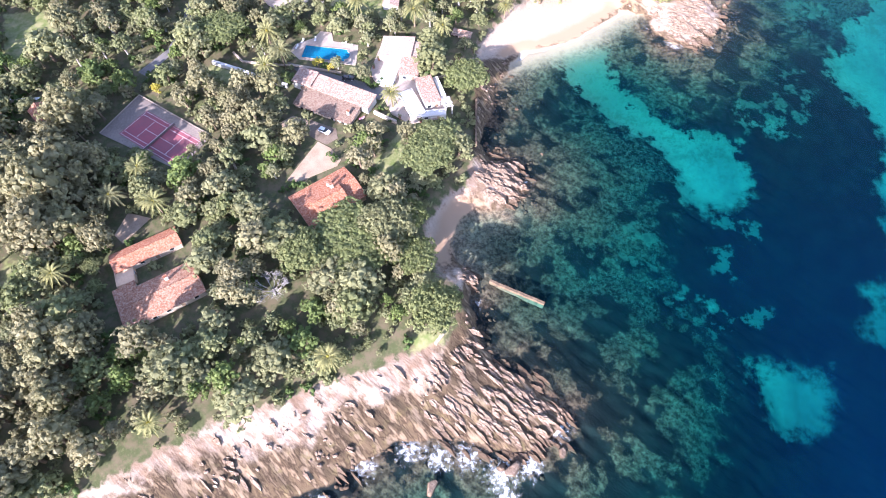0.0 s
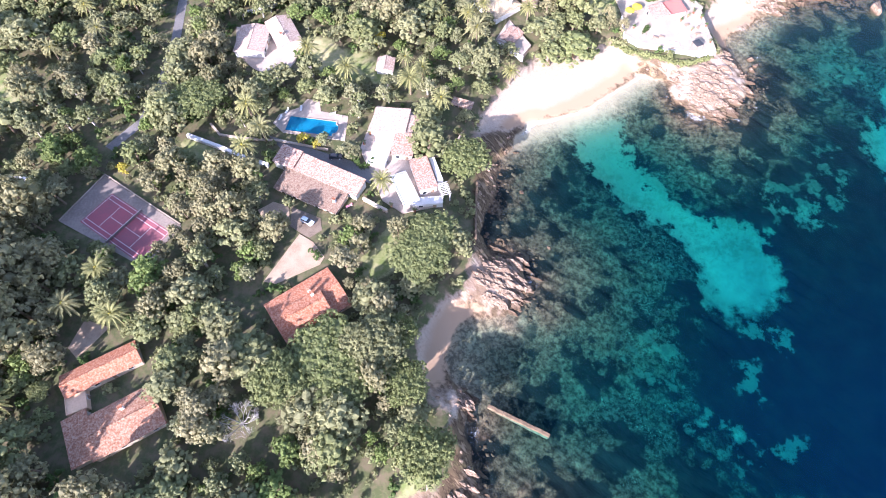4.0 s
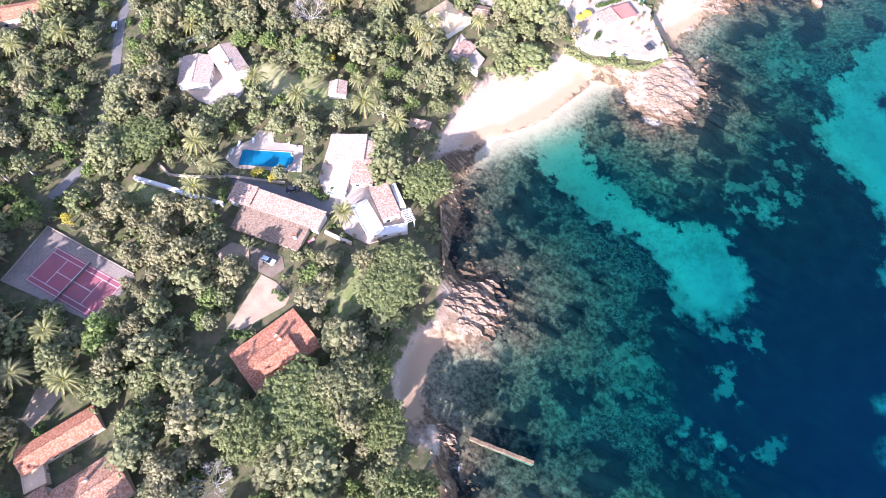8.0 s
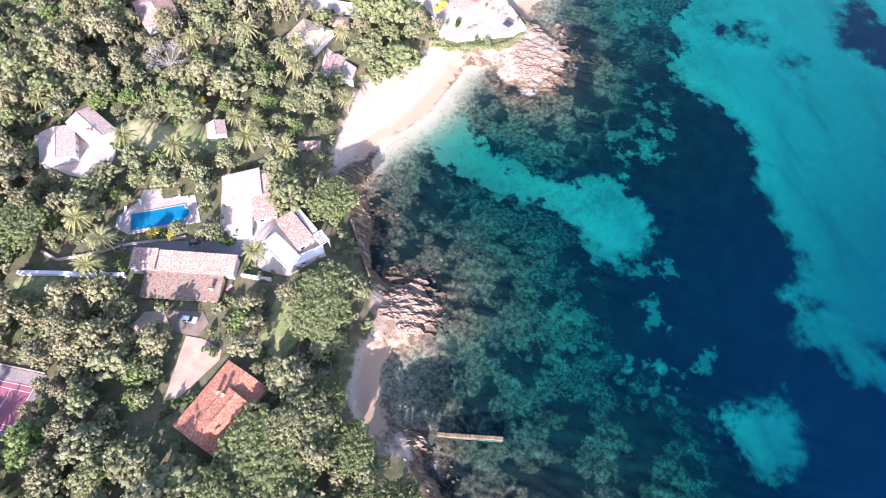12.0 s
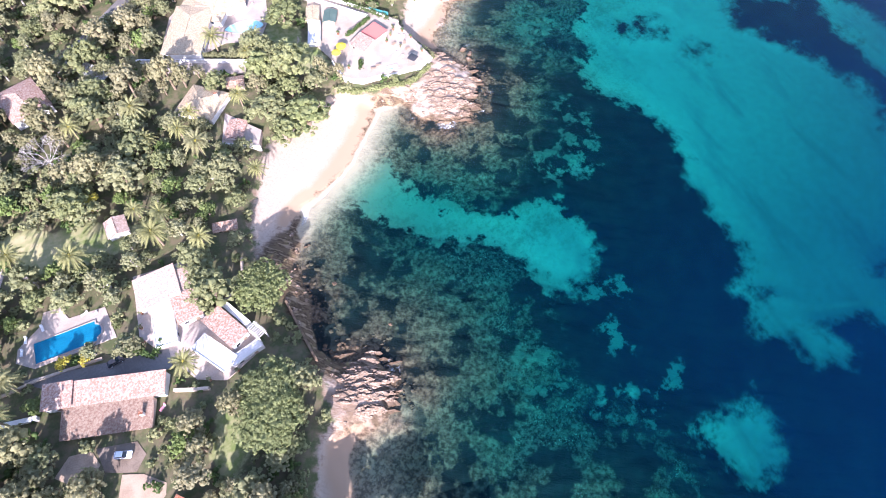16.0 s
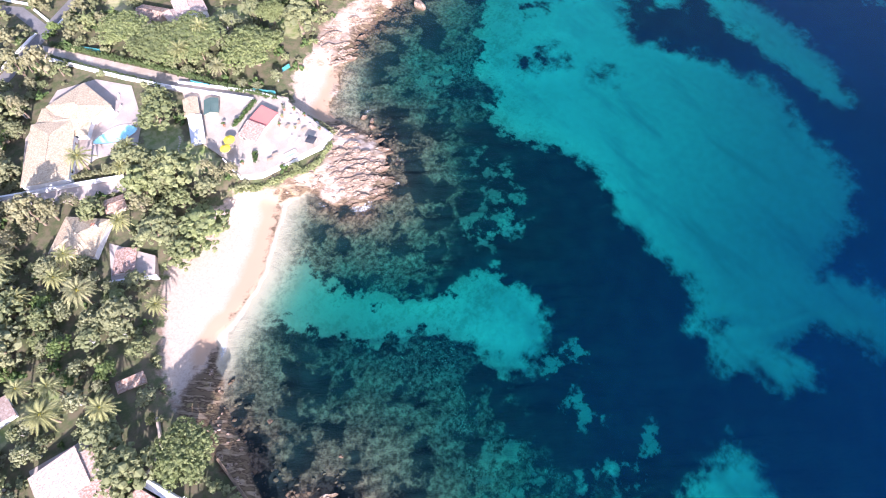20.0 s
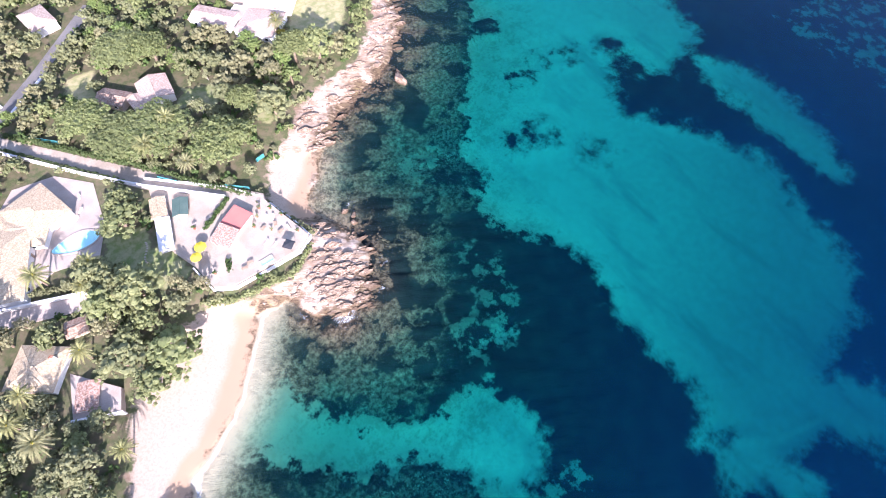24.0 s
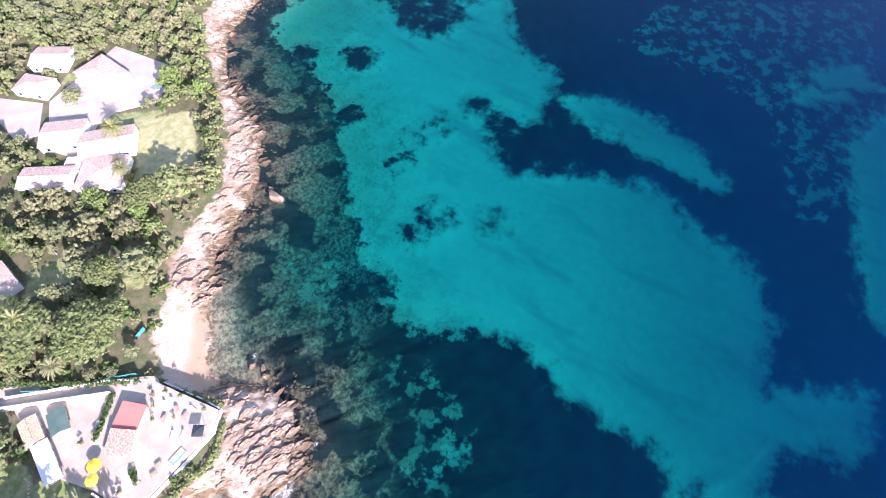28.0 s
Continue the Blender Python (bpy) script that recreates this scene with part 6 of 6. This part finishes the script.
def rock_mesh(seed, sub=2):
    rng = np.random.RandomState(seed)
    bm = bmesh.new()
    bmesh.ops.create_icosphere(bm, subdivisions=sub, radius=1.0)
    planes = [(Vector(rng.normal(size=3)).normalized(), 0.42 + 0.3 * rng.rand()) for _ in range(16)]
    for v in bm.verts:
        for n, k in planes:
            over = v.co.dot(n) - k
            if over > 0:
                v.co -= n * over * 0.95
        v.co *= 0.95 + 0.1 * rng.rand()
    return mesh_of("boulder", bm, "rock")


ROCKS = [rock_mesh(s, 3) for s in range(8)]
STONES = [rock_mesh(40 + s) for s in range(3)]


def slab_mesh(seed):
    """A long split slab: one gentle side, one steep, with uneven ends."""
    rng = np.random.RandomState(seed)
    bm, rows = bmesh.new(), []
    for i, u in enumerate(np.linspace(-1, 1, 8)):
        t = (1 - abs(u) ** 3) * (0.75 + 0.4 * rng.rand()) + 0.04
        shift = 0.12 * rng.normal()
        row = [(-0.5 * t, -0.6), (-0.42 * t, 0.16 * t), (0.12 * t, 0.62 * t), (0.36 * t, 0.78 * t), (0.46 * t, 0.5 * t), (0.5 * t, -0.6)]
        rows.append([bm.verts.new((u + 0.06 * rng.normal(), y + shift + 0.05 * rng.normal(), z + 0.07 * rng.normal())) for y, z in row])
    for a, b in zip(rows, rows[1:]):
        for j in range(5):
            bm.faces.new((a[j], b[j], b[j + 1], a[j + 1]))
    bm.faces.new(rows[0]), bm.faces.new(rows[-1][::-1])
    return mesh_of("slab", bm, "rock")


SLABS = [slab_mesh(70 + s) for s in range(7)]
# where the granite breaks up most: centre, reach, count, size
HEAPS = [(18, 107, 7.5, 110, 0.95), (95, 178, 11, 130, 0.95), (18, 36, 10, 26, 0.9), (-22, 36, 12, 12, 0.65), (-55, 23, 12, 16, 0.7), (8.5, 73.5, 3.5, 20, 0.9),
         (130, 232, 10, 22, 1.2), (190, 256, 12, 24, 1.1), (100, 195, 6, 10, 1.0), (8, 52, 5, 12, 0.9), (176, 242, 9, 20, 1.2), (206, 272, 9, 18, 1.2), (152, 237, 8, 16, 1.1), (226, 291, 8, 12, 1.2)]


def rock_pose(x, y, s, z=None):
    return pose(x, y, (ground(x, y) if z is None else z) + 0.12 * s, rnd.uniform(-10, 10), rnd.uniform(-12, 12), STRATA + 15 + rnd.uniform(-11, 11)) @ Matrix.Diagonal((s * rnd.uniform(1.7, 3.6), s * rnd.uniform(0.5, 0.8), s * 0.72, 1))


made = 0
for hx, hy, reach, count, size in HEAPS:
    done = tries = 0
    while done < count and tries < 900 and made < 440:
        tries += 1
        x, y = hx + rnd.gauss(0, reach * 0.55), hy + rnd.gauss(0, reach * 0.55)
        p = np.array([x]), np.array([y])
        if signed(LAND, *p)[0] < -2.5 or signed(PLANTED, *p)[0] > -0.3 or most(BEACHES, *p)[0] > -0.5:
            continue
        if rnd.random() < 0.7:
            ob = new("long_rock", SLABS[rnd.randrange(7)])
            f = size * rnd.uniform(0.42, 0.95)
            ob.matrix_basis = pose(x, y, ground(x, y) + 0.1, rnd.uniform(-8, 8), rnd.uniform(-6, 6), STRATA + 15 + rnd.uniform(-9, 9)) @ Matrix.Diagonal((f * rnd.uniform(2.0, 3.8), f * rnd.uniform(1.3, 2.0), f * rnd.uniform(0.8, 1.3), 1))
            tagged(ob, "long split granite rock on the shore", "rock", "long shore rocks")
        else:
            ob = new("boulder", ROCKS[rnd.randrange(8)])
            ob.matrix_basis = rock_pose(x, y, size * rnd.uniform(0.5, 1.1))
            tagged(ob, "split granite boulder on the shore", "rock", "shore rocks")
        done, made = done + 1, made + 1
# Long ledges of split granite on the southern point, side by side.
done = 0
while done < 180:
    x, y = rnd.uniform(-58, 31), rnd.uniform(12, 52)
    p = np.array([x]), np.array([y])
    c, v = signed(LAND, *p)[0], signed(PLANTED, *p)[0]
    if c < -3.0 or v > -3.0 or (x < -4 and rnd.random() < 0.92) or wobble(x, y, 9) < 0.28:
        continue
    ob = new("rock_ridge", SLABS[rnd.randrange(7)])
    ob.matrix_basis = pose(x, y, max(ground(x, y), -0.1) - 0.1, rnd.uniform(-5, 5), rnd.uniform(-4, 4), STRATA - 2 + rnd.uniform(-6, 6)) @ Matrix.Diagonal((rnd.uniform(1.4, 4.0), rnd.uniform(0.6, 1.3), rnd.uniform(0.35, 0.75), 1))
    tagged(ob, "low brown ridge of split granite above the surf", "rock", "rock ridges")
    done += 1
for x, y, s in ((167.6, 226.6, 3.1), (111.8, 198.1, 1.7), (110.9, 192.9, 1.6), (25.1, 138.6, 0.9), (235.4, 292.9, 2.2), (112.5, 194.5, 1.3), (32.0, 119.0, 0.8), (170.0, 229.5, 1.4), (15.4, 22.0, 2.4), (13.2, 22.8, 1.5), (-3.6, 18.9, 2.0), (28.2, 26.4, 1.6)):
    ob = new("sea_rock", ROCKS[rnd.randrange(8)])
    ob.matrix_basis = pose(x, y, 0.1 * s, 0, 0, rnd.uniform(0, 360)) @ Matrix.Diagonal((s * 1.25, s * 0.95, s * 0.8, 1))
    tagged(ob, "pale granite rock standing in shallow water", "rock", "rocks in the water")
xs = np.array([rnd.uniform(-110, 270) for _ in range(52000)])
ys = np.array([rnd.uniform(-8, 315) for _ in range(52000)])
co, ve, be = signed(LAND, xs, ys), signed(PLANTED, xs, ys), most(BEACHES, xs, ys)
good = (ve < -0.3) & (be < -0.8) & (co > -7) & ((be < -9) | (co > 0)) & ((ys > 62) | (wobble(xs, ys, 5) > 0.62)) & (wobble(xs, ys, 8) + 0.25 * wobble(xs, ys, 3) > 0.5)
for n in range(3):
    spots = [(x, y, 0.35 + 0.75 * rnd.random() ** 2, radians(STRATA) + rnd.uniform(-0.5, 0.5)) for x, y in zip(xs[good][n::3][:520], ys[good][n::3][:520])]
    joined("shore_stones", spots, STONES[n], "rock", "broken granite stones along the waterline")


# ---- leafless trees ----
def bare_tree(x, y, r, seed, label):
    t = stand("leafless_tree", x, y, ground(x, y), 0, label, "tree")
    rng = random.Random(seed)
    part("trunk", rod(bmesh.new(), (0, 0, -0.4), (0, 0, 2.2), 0.28, 8, 0.2), "twig", t)
    for i in range(9):
        bm = bmesh.new()

        def grow(p, d, length, w, left):
            q = p + d * length
            rod(bm, p, q, w, 4, w * 0.6)
            if left:
                for _ in range(3):
                    e = (d + Vector((rng.gauss(0, 0.5), rng.gauss(0, 0.5), rng.gauss(0.1, 0.25)))).normalized()
                    grow(q, e, length * 0.66, w * 0.6, left - 1)
        a = 0.7 * i
        grow(Vector((0, 0, 2.0)), Vector((math.cos(a), math.sin(a), 0.75)).normalized(), r * 0.42, 0.11, 4)
        part("limb", bm, "twig", t)


bare_tree(-29.0, 220.8, 8.0, 3, "large leafless tree with pale grey branches")
bare_tree(-46.0, 66.3, 5.5, 4, "leafless greyish tree among evergreens")
